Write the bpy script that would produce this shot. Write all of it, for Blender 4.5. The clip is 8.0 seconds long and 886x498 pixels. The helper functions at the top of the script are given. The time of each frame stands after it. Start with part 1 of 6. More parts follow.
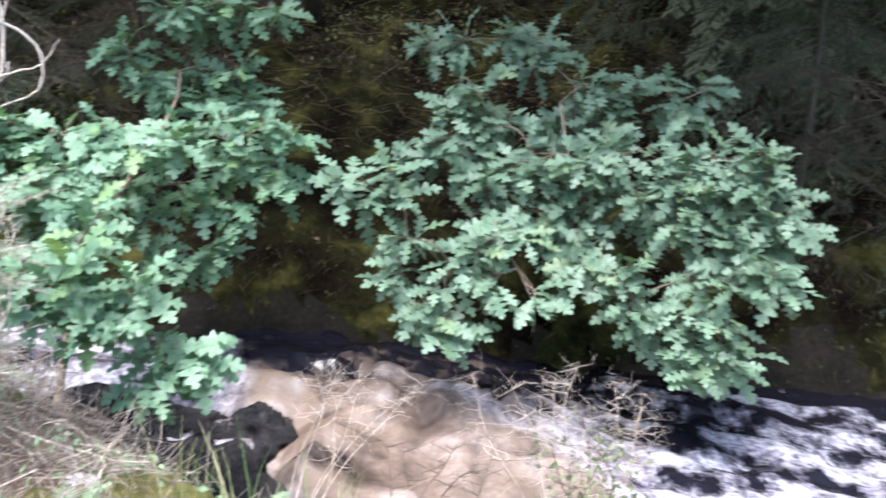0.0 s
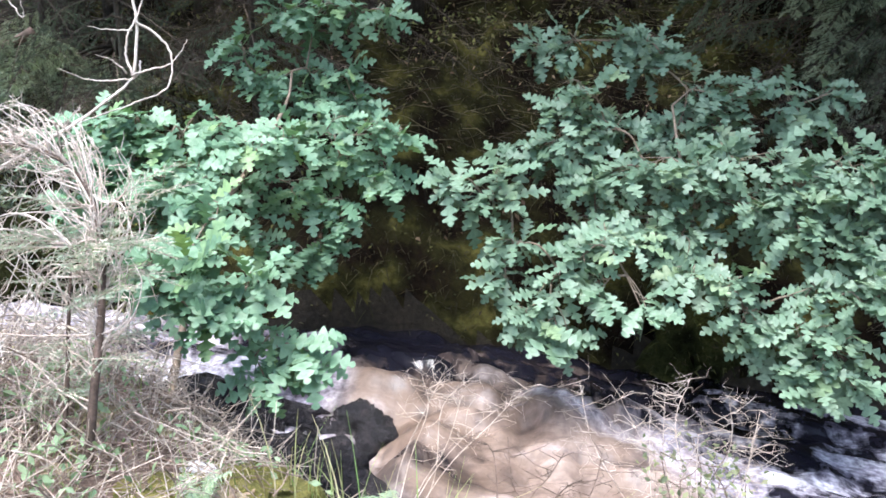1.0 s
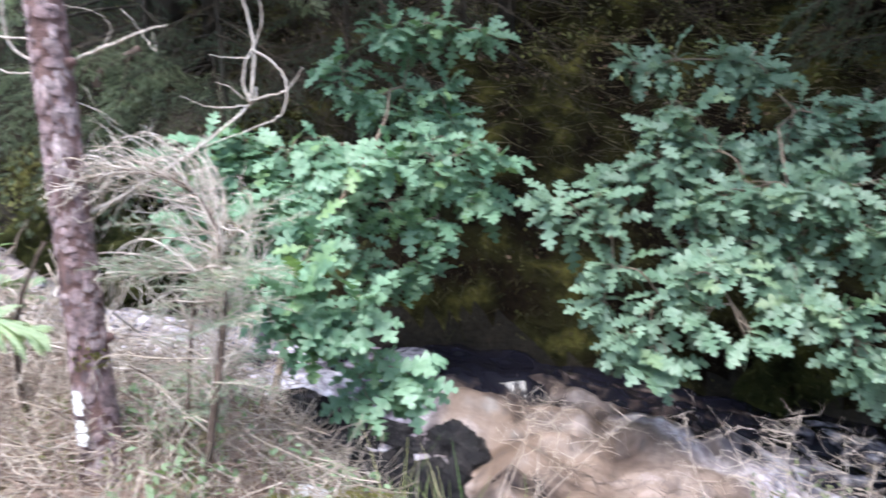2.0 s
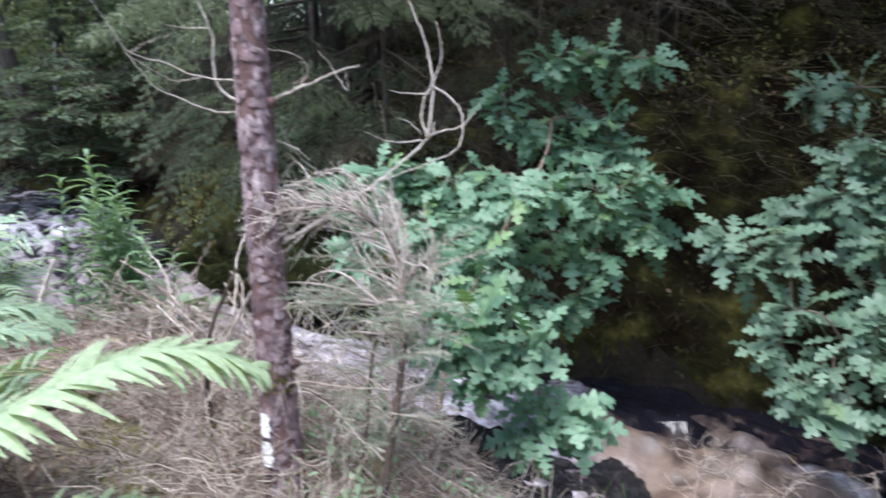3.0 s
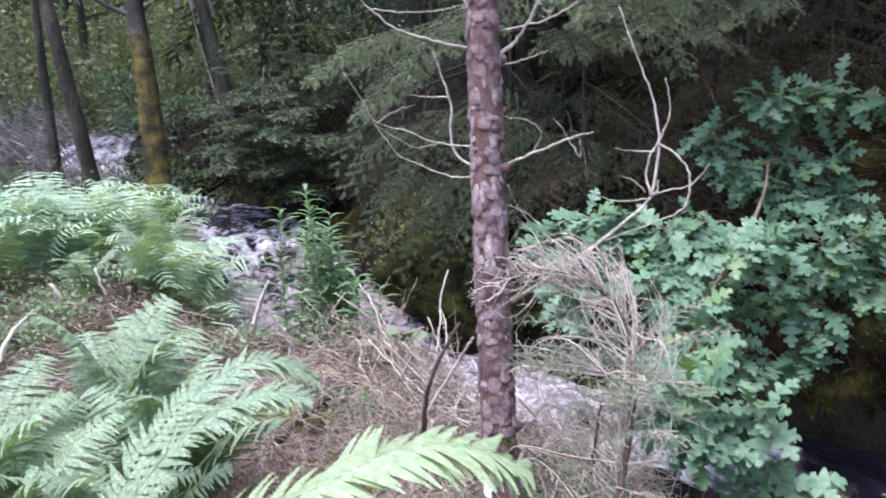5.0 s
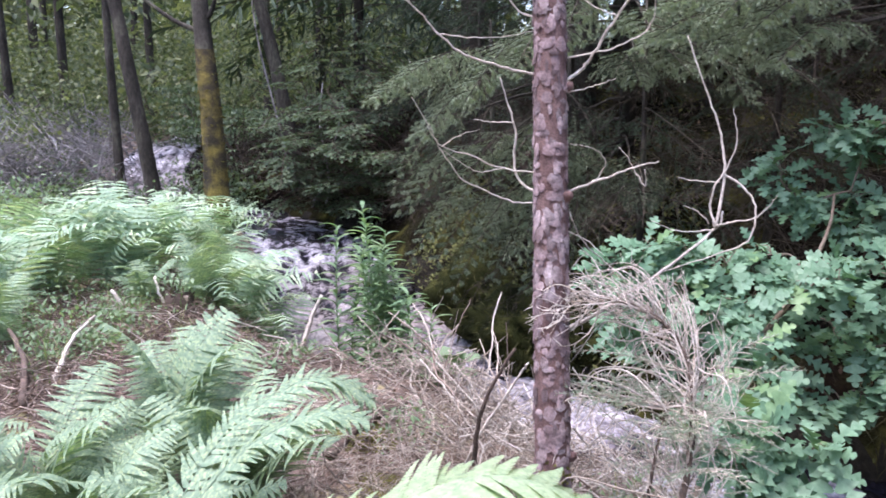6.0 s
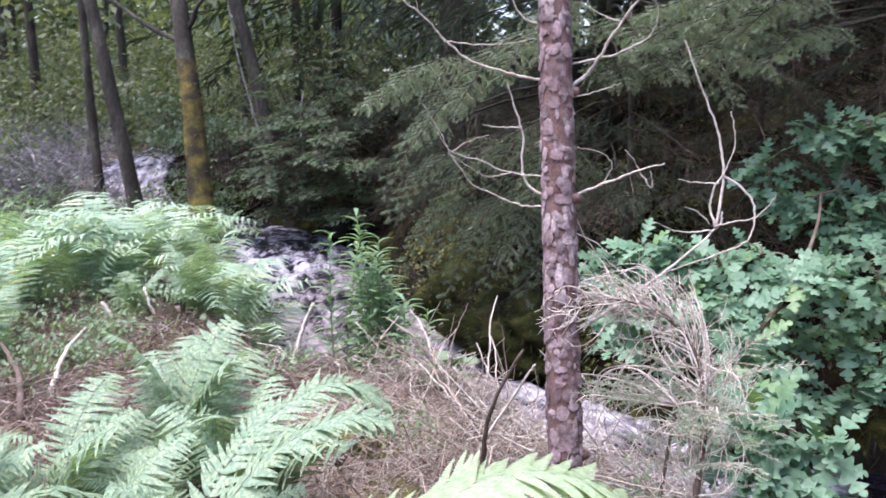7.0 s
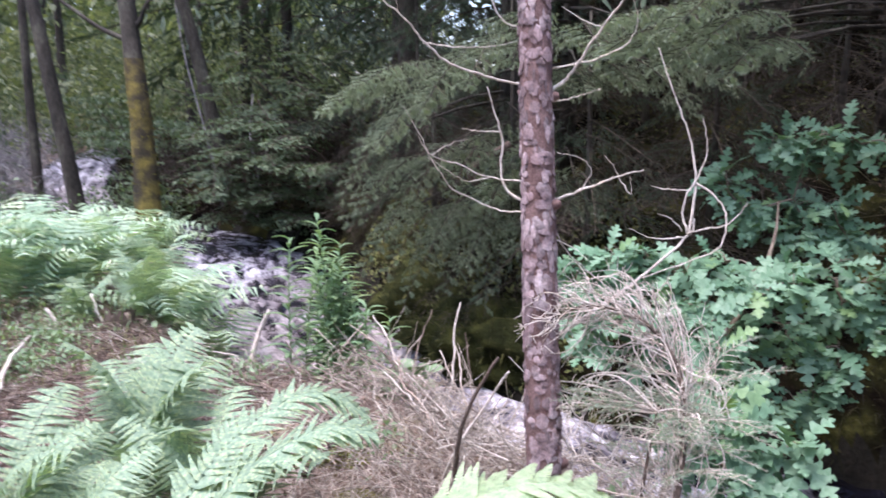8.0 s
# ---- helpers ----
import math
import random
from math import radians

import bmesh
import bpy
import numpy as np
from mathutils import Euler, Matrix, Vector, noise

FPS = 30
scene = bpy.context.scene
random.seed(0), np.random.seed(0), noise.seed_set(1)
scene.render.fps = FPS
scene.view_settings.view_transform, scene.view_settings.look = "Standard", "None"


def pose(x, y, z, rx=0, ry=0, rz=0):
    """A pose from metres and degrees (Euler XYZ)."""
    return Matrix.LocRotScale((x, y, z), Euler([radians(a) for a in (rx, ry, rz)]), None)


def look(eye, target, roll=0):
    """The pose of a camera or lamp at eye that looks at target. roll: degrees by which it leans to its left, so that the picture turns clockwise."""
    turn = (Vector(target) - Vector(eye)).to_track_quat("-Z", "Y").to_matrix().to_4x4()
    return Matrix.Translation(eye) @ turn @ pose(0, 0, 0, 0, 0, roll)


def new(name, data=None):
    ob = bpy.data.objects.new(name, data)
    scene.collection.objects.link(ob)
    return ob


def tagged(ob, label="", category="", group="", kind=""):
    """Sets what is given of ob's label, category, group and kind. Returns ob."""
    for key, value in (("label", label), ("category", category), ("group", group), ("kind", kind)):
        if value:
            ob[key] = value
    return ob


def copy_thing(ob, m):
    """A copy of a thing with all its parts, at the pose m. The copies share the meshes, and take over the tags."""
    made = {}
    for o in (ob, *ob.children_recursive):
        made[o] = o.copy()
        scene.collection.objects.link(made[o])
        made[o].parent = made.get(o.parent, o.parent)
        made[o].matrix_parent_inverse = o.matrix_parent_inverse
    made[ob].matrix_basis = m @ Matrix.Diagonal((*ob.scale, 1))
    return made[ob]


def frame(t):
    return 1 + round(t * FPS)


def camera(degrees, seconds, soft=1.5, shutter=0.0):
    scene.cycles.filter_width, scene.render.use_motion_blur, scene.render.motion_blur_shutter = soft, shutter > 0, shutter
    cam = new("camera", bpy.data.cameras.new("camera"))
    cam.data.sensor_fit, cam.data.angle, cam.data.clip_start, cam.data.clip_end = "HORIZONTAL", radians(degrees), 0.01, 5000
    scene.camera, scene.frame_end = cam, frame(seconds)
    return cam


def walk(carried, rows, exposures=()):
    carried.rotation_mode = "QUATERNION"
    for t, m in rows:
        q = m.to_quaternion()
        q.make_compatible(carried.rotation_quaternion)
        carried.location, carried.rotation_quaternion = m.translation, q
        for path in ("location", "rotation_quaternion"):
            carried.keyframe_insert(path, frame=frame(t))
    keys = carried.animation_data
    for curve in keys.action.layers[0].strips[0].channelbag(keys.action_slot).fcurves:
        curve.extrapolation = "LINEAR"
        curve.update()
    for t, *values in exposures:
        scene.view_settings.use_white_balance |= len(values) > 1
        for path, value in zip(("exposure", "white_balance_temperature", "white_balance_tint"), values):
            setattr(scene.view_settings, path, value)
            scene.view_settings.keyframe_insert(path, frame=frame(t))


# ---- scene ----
cam = camera(58.0, 8.0, soft=1.65, shutter=0.65)
PATH = [
    (0, (0.298, 0.273, 1.496), (0.069, 2.19, 0.977), 0.4),
    (0.5, (0.24, 0.278, 1.5), (-0.132, 2.171, 0.971), 0.8),
    (1, (0.199, 0.284, 1.486), (-0.238, 2.166, 0.972), 0.4),
    (1.2, (0.187, 0.292, 1.496), (-0.255, 2.173, 0.98), 0.5),
    (2.3, (0.033, 0.262, 1.562), (-0.673, 2.07, 1.077), 0.1),
    (2.5, (0.017, 0.255, 1.557), (-0.756, 2.039, 1.087), 0.1),
    (3, (-0.059, 0.241, 1.606), (-0.976, 1.96, 1.152), -0.4),
    (3.5, (-0.108, 0.209, 1.657), (-1.151, 1.857, 1.215), -0.6),
    (4, (-0.161, 0.188, 1.718), (-1.292, 1.773, 1.261), -0.6),
    (4.5, (-0.204, 0.178, 1.746), (-1.407, 1.707, 1.284), -0.5),
    (5, (-0.231, 0.165, 1.785), (-1.491, 1.656, 1.35), -1.0),
    (5.2, (-0.242, 0.157, 1.794), (-1.522, 1.636, 1.378), -0.6),
    (6.5, (-0.282, 0.112, 1.805), (-1.653, 1.515, 1.418), 0.5),
    (7, (-0.321, 0.044, 1.803), (-1.631, 1.508, 1.428), -0.3),
    (7.5, (-0.348, 0.001, 1.787), (-1.636, 1.495, 1.456), -0.4),
    (8, (-0.431, 0.014, 1.79), (-1.636, 1.57, 1.432), 0.7),
]
walk(cam, [(t, look(eye, target, roll)) for t, eye, target, roll in PATH], exposures=[(0.0, 2.52, 5920, 12), (1.2, 2.55, 5920, 12), (2.5, 1.97, 5800, 12), (3.5, 1.75, 5700, 13), (4.5, 1.76, 5700, 17), (6.5, 1.97, 5900, 22), (8.0, 1.97, 5900, 22)])

# ---- world, sun and exposure ----
world = bpy.data.worlds.new("overcast_sky")
scene.world = world
world.use_nodes = True
wn, wl = world.node_tree.nodes, world.node_tree.links
sky = wn.new("ShaderNodeTexSky")
sky.sky_type, sky.sun_disc = "NISHITA", False
sky.sun_elevation, sky.sun_rotation = radians(74), radians(205)
sky.air_density, sky.dust_density = 1.0, 3.0
wl.new(sky.outputs[0], wn["Background"].inputs[0])
wn["Background"].inputs[1].default_value = 0.15
sun_data = bpy.data.lights.new("sun", "SUN")
sun_data.energy, sun_data.angle, sun_data.color = 1.5, radians(35), (1.0, 0.96, 0.9)
sun = new("sun", sun_data)
sun.matrix_world = look((-2, -1, 16), (0, 3.5, 0))


# ---- materials ----
def material(name):
    m = bpy.data.materials.new(name)
    m.use_nodes = True
    return m, m.node_tree.nodes, m.node_tree.links, m.node_tree.nodes["Principled BSDF"]


def texture(n, l, kind, scale, detail=4.0, coords="Object", stretch=None, rough=0.55):
    where = n.new("ShaderNodeTexCoord").outputs[coords] if coords != "Position" else n.new("ShaderNodeNewGeometry").outputs["Position"]
    if stretch:
        turn = n.new("ShaderNodeMapping")
        turn.inputs["Scale"].default_value = stretch
        l.new(where, turn.inputs[0])
        where = turn.outputs[0]
    tex = n.new("ShaderNodeTexNoise" if kind == "noise" else "ShaderNodeTexVoronoi")
    tex.inputs["Scale"].default_value = scale
    if kind == "noise":
        tex.inputs["Detail"].default_value, tex.inputs["Roughness"].default_value = detail, rough
    l.new(where, tex.inputs["Vector"])
    return tex.outputs["Fac"] if kind == "noise" else tex.outputs["Distance"]


def ramp(n, l, value, *stops):
    r = n.new("ShaderNodeValToRGB")
    e = r.color_ramp.elements
    while len(e) < len(stops):
        e.new(0.5)
    for el, (at, colour) in zip(e, stops):
        el.position, el.color = at, (*colour, 1)
    l.new(value, r.inputs[0])
    return r.outputs[0]


def blend(n, l, factor, a, b, kind="MIX"):
    mix = n.new("ShaderNodeMix")
    mix.data_type, mix.blend_type = "RGBA", kind
    for socket, value in ((mix.inputs["Factor"], factor), (mix.inputs["A"], a), (mix.inputs["B"], b)):
        if isinstance(value, (int, float)):
            socket.default_value = value
        elif isinstance(value, tuple):
            socket.default_value = (*value, 1)
        else:
            l.new(value, socket)
    return mix.outputs["Result"]


def relief(n, l, bsdf, height, strength, distance):
    b = n.new("ShaderNodeBump")
    b.inputs["Strength"].default_value, b.inputs["Distance"].default_value = strength, distance
    l.new(height, b.inputs["Height"])
    l.new(b.outputs[0], bsdf.inputs["Normal"])


def chance(n, l):
    """A random number for every object and for every loose piece of a joined mesh."""
    add = n.new("ShaderNodeMath")
    add.operation = "ADD"
    l.new(n.new("ShaderNodeObjectInfo").outputs["Random"], add.inputs[0])
    l.new(n.new("ShaderNodeNewGeometry").outputs["Random Per Island"], add.inputs[1])
    part_of = n.new("ShaderNodeMath")
    part_of.operation = "FRACT"
    l.new(add.outputs[0], part_of.inputs[0])
    return part_of.outputs[0]


def leafy(name, tones, rough=0.5, through_light=0.35, grain=60, shine=0.2):
    """A thin leaf: its tone differs from piece to piece, light shines through it."""
    m, n, l, bsdf = material(name)
    stops = [(i / max(1, len(tones) - 1), c) for i, c in enumerate(tones)]
    col = ramp(n, l, chance(n, l), *stops)
    mottle = ramp(n, l, texture(n, l, "noise", grain, 3), (0.3, (0.72, 0.75, 0.7)), (0.7, (1.1, 1.08, 1.05)))
    col = blend(n, l, 1.0, col, mottle, "MULTIPLY")
    l.new(col, bsdf.inputs["Base Color"])
    bsdf.inputs["Roughness"].default_value = rough
    bsdf.inputs["Specular IOR Level"].default_value = shine
    glow = n.new("ShaderNodeBsdfTranslucent")
    l.new(blend(n, l, 1.0, col, (1.0, 1.1, 0.5), "MULTIPLY"), glow.inputs[0])
    mix = n.new("ShaderNodeMixShader")
    mix.inputs[0].default_value = through_light
    l.new(bsdf.outputs[0], mix.inputs[1])
    l.new(glow.outputs[0], mix.inputs[2])
    l.new(mix.outputs[0], n["Material Output"].inputs[0])
    return m


def rough_stuff(name, tones, scale, rough=0.85, bump=0.5, depth=0.01, fine=8.0, coords="Position", stretch=None, rnd=0.0, shine=0.3):
    """Earth, bark, moss, wood: broad stains, fine grain and relief."""
    m, n, l, bsdf = material(name)
    broad = texture(n, l, "noise", scale, 5, coords, stretch)
    grain = texture(n, l, "noise", scale * fine, 6, coords, stretch, 0.65)
    col = ramp(n, l, broad, *[(0.3 + 0.4 * i / max(1, len(tones) - 1), c) for i, c in enumerate(tones)])
    col = blend(n, l, 1.0, col, ramp(n, l, grain, (0.25, (0.45, 0.45, 0.45)), (0.75, (1.4, 1.4, 1.4))), "MULTIPLY")
    if rnd:
        col = blend(n, l, 1.0, col, ramp(n, l, chance(n, l), (0, (1 - rnd,) * 3), (1, (1 + rnd,) * 3)), "MULTIPLY")
    l.new(col, bsdf.inputs["Base Color"])
    bsdf.inputs["Roughness"].default_value = rough
    bsdf.inputs["Specular IOR Level"].default_value = shine
    relief(n, l, bsdf, grain, bump, depth)
    return m


YOUNG_OAK_LEAF = leafy("young_oak_leaf", [(0.0884, 0.1767, 0.1097), (0.1665, 0.2762, 0.1823), (0.1144, 0.2185, 0.1358), (0.2083, 0.3283, 0.2241), (0.1358, 0.2446, 0.1507), (0.1879, 0.3023, 0.1981), (0.0986, 0.1879, 0.1144), (0.2, 0.31, 0.14)], 0.45, 0.25, shine=0.25)
OAK_LEAF = leafy("oak_leaf", [(0.096, 0.164, 0.108), (0.152, 0.228, 0.16), (0.116, 0.188, 0.128), (0.192, 0.276, 0.2), (0.132, 0.208, 0.138), (0.16, 0.244, 0.17), (0.1, 0.168, 0.11), (0.168, 0.24, 0.136)], 0.45, 0.2, shine=0.28)
FERN_LEAF = leafy("fern_leaf", [(0.15, 0.24, 0.16), (0.3, 0.39, 0.28), (0.22, 0.32, 0.22), (0.42, 0.5, 0.31), (0.28, 0.37, 0.27), (0.19, 0.28, 0.2)], 0.55, 0.3)
LIME_FERN = leafy("sunny_fern_leaf", [(0.32, 0.42, 0.27), (0.42, 0.51, 0.33), (0.37, 0.46, 0.3)], 0.55, 0.35)
BED_FERN = leafy("bed_fern_leaf", [(0.2125, 0.324, 0.224), (0.3625, 0.486, 0.364), (0.4625, 0.5805, 0.448), (0.2875, 0.405, 0.28), (0.5375, 0.594, 0.434)], 0.6, 0.3)
HERB_LEAF = leafy("herb_leaf", [(0.15, 0.23, 0.14), (0.26, 0.34, 0.22), (0.2, 0.29, 0.175)], 0.5, 0.35)
WILLOW_LEAF = leafy("willowherb_leaf", [(0.15, 0.245, 0.145), (0.25, 0.36, 0.215), (0.19, 0.295, 0.17), (0.33, 0.44, 0.25)], 0.45, 0.3)
WOOD_LEAF = leafy("woodland_leaf", [(0.066, 0.09, 0.056), (0.14, 0.168, 0.104), (0.25, 0.272, 0.155), (0.105, 0.132, 0.09)], 0.55, 0.4)
BEECH_LEAF = leafy("shrub_leaf", [(0.05, 0.08, 0.047), (0.105, 0.145, 0.09), (0.15, 0.19, 0.12)], 0.5, 0.3)
NEEDLE = leafy("spruce_needle", [(0.23, 0.29, 0.21), (0.36, 0.41, 0.3), (0.29, 0.35, 0.25)], 0.5, 0.15)
SOFT_NEEDLE = leafy("grey_green_spruce_needle", [(0.17, 0.215, 0.16), (0.28, 0.33, 0.245), (0.22, 0.27, 0.2)], 0.55, 0.15)
# Darker copy of the needle colour, with the hillside's shade put into it.
SHADED_NEEDLE = leafy("shaded_spruce_needle", [(0.045, 0.07, 0.045), (0.08, 0.11, 0.07)], 0.6, 0.1)
GRASS = leafy("grass_blade", [(0.12, 0.22, 0.06), (0.2, 0.29, 0.1), (0.34, 0.33, 0.18), (0.5, 0.45, 0.3)], 0.5, 0.3)
DRY_LEAF = leafy("dead_leaf", [(0.05, 0.03, 0.02), (0.09, 0.055, 0.035), (0.16, 0.11, 0.075), (0.05, 0.032, 0.02)], 0.8, 0.1)
# Dark peat and moss, lowered further to hold the shade under the trees.
SHADED_HILL_MOSS = rough_stuff("shaded_mossy_hillside", [(0.002, 0.0015, 0.001), (0.008, 0.0055, 0.0035), (0.02, 0.019, 0.007), (0.095, 0.088, 0.024)], 2.6, 0.95, 0.9, 0.03, 9, shine=0.04)
LITTER = rough_stuff("needle_litter", [(0.0855, 0.058, 0.047), (0.1833, 0.13, 0.104), (0.2811, 0.208, 0.169), (0.3055, 0.273, 0.13)], 4.3, 0.95, 0.9, 0.015, 14)
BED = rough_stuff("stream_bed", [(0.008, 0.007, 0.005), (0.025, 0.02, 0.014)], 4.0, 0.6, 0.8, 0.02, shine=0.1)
WET_ROCK = rough_stuff("wet_dark_rock", [(0.0066, 0.0062, 0.0077), (0.0154, 0.0139, 0.0154), (0.0528, 0.044, 0.044)], 7.0, 0.2, 0.8, 0.03, shine=0.35)
PALE_STONE = rough_stuff("pale_stone", [(0.45, 0.43, 0.42), (0.62, 0.6, 0.6)], 9.0, 0.8, 0.5, 0.006)
MOSS = rough_stuff("green_moss", [(0.0101, 0.0115, 0.005), (0.0302, 0.0331, 0.0115), (0.0648, 0.0662, 0.0194)], 6.0, 0.95, 1.0, 0.02, 12, shine=0.04)
YELLOW_MOSS = rough_stuff("yellow_moss", [(0.1, 0.105, 0.025), (0.2, 0.185, 0.05), (0.29, 0.26, 0.1)], 12.0, 0.95, 1.0, 0.02, 12)
BARK = rough_stuff("spruce_bark", [(0.115, 0.075, 0.075), (0.2, 0.145, 0.147), (0.34, 0.28, 0.28)], 14.0, 0.85, 0.7, 0.004, 9, rnd=0.38)
BARK_DEEP = rough_stuff("bark_furrow", [(0.09, 0.05, 0.045), (0.19, 0.12, 0.11)], 20.0, 0.9, 0.6, 0.004)
FAR_BARK = rough_stuff("woodland_bark", [(0.02, 0.017, 0.013), (0.05, 0.043, 0.034), (0.1, 0.095, 0.07)], 5.0, 0.9, 0.9, 0.02, 8, stretch=(1, 1, 0.35))
MOSSY_BARK = rough_stuff("mossy_bark", [(0.025, 0.022, 0.016), (0.045, 0.036, 0.02), (0.12, 0.095, 0.026), (0.19, 0.15, 0.035)], 6.0, 0.95, 0.8, 0.02, 9)
DEAD_WOOD = rough_stuff("bleached_dead_wood", [(0.36, 0.31, 0.26), (0.52, 0.46, 0.4), (0.66, 0.6, 0.53)], 15.0, 0.8, 0.4, 0.003, 7)
PALE_TWIG = rough_stuff("weathered_sapling_twig", [(0.26, 0.21, 0.165), (0.38, 0.32, 0.265), (0.5, 0.44, 0.38)], 12.0, 0.85, 0.4, 0.003, 7, rnd=0.25)
BROWN_TWIG = rough_stuff("brown_dead_twig", [(0.1108, 0.0747, 0.0601), (0.2115, 0.1581, 0.1271), (0.3595, 0.291, 0.2425)], 9.0, 0.85, 0.4, 0.003, 7, rnd=0.45)
DARK_TWIG = rough_stuff("dark_dead_twig", [(0.03, 0.024, 0.0168), (0.066, 0.051, 0.036)], 6.0, 0.9, 0.4, 0.003, 7, rnd=0.4)
DARK_STICK = rough_stuff("damp_fallen_branch", [(0.06, 0.045, 0.035), (0.14, 0.1, 0.08)], 12.0, 0.85, 0.5, 0.005, 7)
TWIG = rough_stuff("oak_twig", [(0.13, 0.1, 0.07), (0.25, 0.2, 0.15)], 12.0, 0.85, 0.4, 0.003, 7)
PAINT = rough_stuff("white_paint", [(0.72, 0.72, 0.7), (0.84, 0.84, 0.82)], 20.0, 0.6, 0.3, 0.002)


def water_material():
    """Dark peaty water under froth: cream-brown billows in the chute, lavender-white streaks elsewhere."""
    m, n, l, bsdf = material("peaty_water")

    def attribute(name):
        a = n.new("ShaderNodeAttribute")
        a.attribute_name = name
        return a.outputs["Fac"]

    def total(*values):
        out = values[0]
        for v in values[1:]:
            add = n.new("ShaderNodeMath")
            add.operation = "ADD"
            l.new(out, add.inputs[0])
            l.new(v, add.inputs[1])
            out = add.outputs[0]
        return out

    grey = lambda k: (k, k, k)
    froth, tan, crest = attribute("froth"), attribute("tan"), attribute("crest")
    flow = texture(n, l, "noise", 1.0, 6, "UV", (2.2, 5.0, 1), 0.6)
    fleck = texture(n, l, "noise", 1.0, 4, "UV", (9.0, 5.5, 1), 0.6)
    cloud = texture(n, l, "noise", 1.0, 6, "UV", (3.4, 5.2, 1), 0.62)
    fine = texture(n, l, "noise", 1.0, 4, "UV", (24.0, 40.0, 1), 0.6)
    cover = ramp(n, l, total(froth, ramp(n, l, flow, (0.3, grey(0)), (0.75, grey(0.65))), ramp(n, l, fleck, (0.35, grey(0)), (0.75, grey(0.5)))), (0.5, grey(0)), (1.18, grey(1)))
    shade = total(ramp(n, l, cloud, (0.25, grey(0)), (0.75, grey(0.62))), ramp(n, l, crest, (0.0, grey(0)), (0.5, grey(0.38))))
    peaty = ramp(n, l, shade, (0.08, (0.045, 0.03, 0.024)), (0.3, (0.088, 0.061, 0.045)), (0.52, (0.14, 0.1, 0.075)), (0.75, (0.195, 0.146, 0.116)), (0.95, (0.32, 0.27, 0.25)))
    white = ramp(n, l, total(ramp(n, l, flow, (0.3, grey(0)), (0.7, grey(0.5))), ramp(n, l, fine, (0.3, grey(0)), (0.7, grey(0.5)))), (0.2, (0.15, 0.135, 0.18)), (0.48, (0.4, 0.375, 0.45)), (0.72, (0.8, 0.79, 0.85)))
    patch = texture(n, l, "noise", 1.0, 5, "UV", (2.3, 5.5, 1), 0.7)
    peaty = blend(n, l, ramp(n, l, patch, (0.6, grey(0)), (0.75, grey(0.45))), peaty, (0.4, 0.36, 0.37))
    foam = blend(n, l, tan, white, peaty)
    foam = blend(n, l, 1.0, foam, ramp(n, l, fine, (0.25, grey(0.72)), (0.75, grey(1.15))), "MULTIPLY")
    l.new(blend(n, l, cover, (0.009, 0.0085, 0.013), foam), bsdf.inputs["Base Color"])
    l.new(ramp(n, l, cover, (0, grey(0.1)), (1, grey(0.6))), bsdf.inputs["Roughness"])
    bsdf.inputs["IOR"].default_value = 1.33
    relief(n, l, bsdf, fleck, 0.45, 0.02)
    return m


WATER = water_material()


# ---- mesh tools ----
class Geo:
    """Collects vertices and faces of one mesh."""

    def __init__(self):
        self.v, self.f = [], []

    def tube(self, pts, r0, r1, sides=6, cap=True):
        pts = [Vector(p) for p in pts]
        start, n = len(self.v), len(pts)
        side = None
        for i, p in enumerate(pts):
            d = (pts[min(i + 1, n - 1)] - pts[max(i - 1, 0)]).normalized()
            if side is None:
                side = d.orthogonal().normalized()
            side = (side - d * side.dot(d)).normalized()
            up = d.cross(side)
            r = r0 + (r1 - r0) * i / (n - 1)
            for k in range(sides):
                a = 2 * math.pi * k / sides
                self.v.append(p + (side * math.cos(a) + up * math.sin(a)) * r)
        for i in range(n - 1):
            for k in range(sides):
                a, b = start + i * sides + k, start + i * sides + (k + 1) % sides
                self.f.append((a, b, b + sides, a + sides))
        if cap:
            self.f.append(tuple(start + k for k in reversed(range(sides))))
            self.f.append(tuple(start + (n - 1) * sides + k for k in range(sides)))
        return self

    def add(self, verts, faces, m=None):
        start = len(self.v)
        self.v += [m @ Vector(p) for p in verts] if m else [Vector(p) for p in verts]
        self.f += [tuple(start + i for i in f) for f in faces]
        return self

    def mesh(self, name, mat, smooth=True):
        me = bpy.data.meshes.new(name)
        me.from_pydata([tuple(p) for p in self.v], [], self.f)
        me.materials.append(mat)
        if smooth:
            me.polygons.foreach_set("use_smooth", [True] * len(me.polygons))
        me.update()
        return me


def put(name, me, parent=None, m=None, label=""):
    ob = new(name, me)
    if m is not None:
        ob.matrix_basis = m
    if parent is not None:
        ob.parent = parent
    if label:
        ob["label"] = label
    return ob


def part(name, geo, mat, parent, label="", smooth=True):
    return put(name, geo.mesh(name, mat, smooth), parent, None, label)


def thing(name, m, label, category, group="", kind=""):
    ob = new(name)
    ob.empty_display_size = 0.05
    ob.matrix_basis = m
    return tagged(ob, label, category, group, kind)


def curve(pts, steps=6):
    """A smooth line through the points."""
    p = [Vector(q) for q in pts]
    p = [2 * p[0] - p[1], *p, 2 * p[-1] - p[-2]]
    out = []
    for i in range(1, len(p) - 2):
        for k in range(steps):
            t = k / steps
            out.append(0.5 * (2 * p[i] + (p[i + 1] - p[i - 1]) * t + (2 * p[i - 1] - 5 * p[i] + 4 * p[i + 1] - p[i + 2]) * t * t + (3 * p[i] - p[i - 1] - 3 * p[i + 1] + p[i + 2]) * t**3))
    return out + [p[-2]]


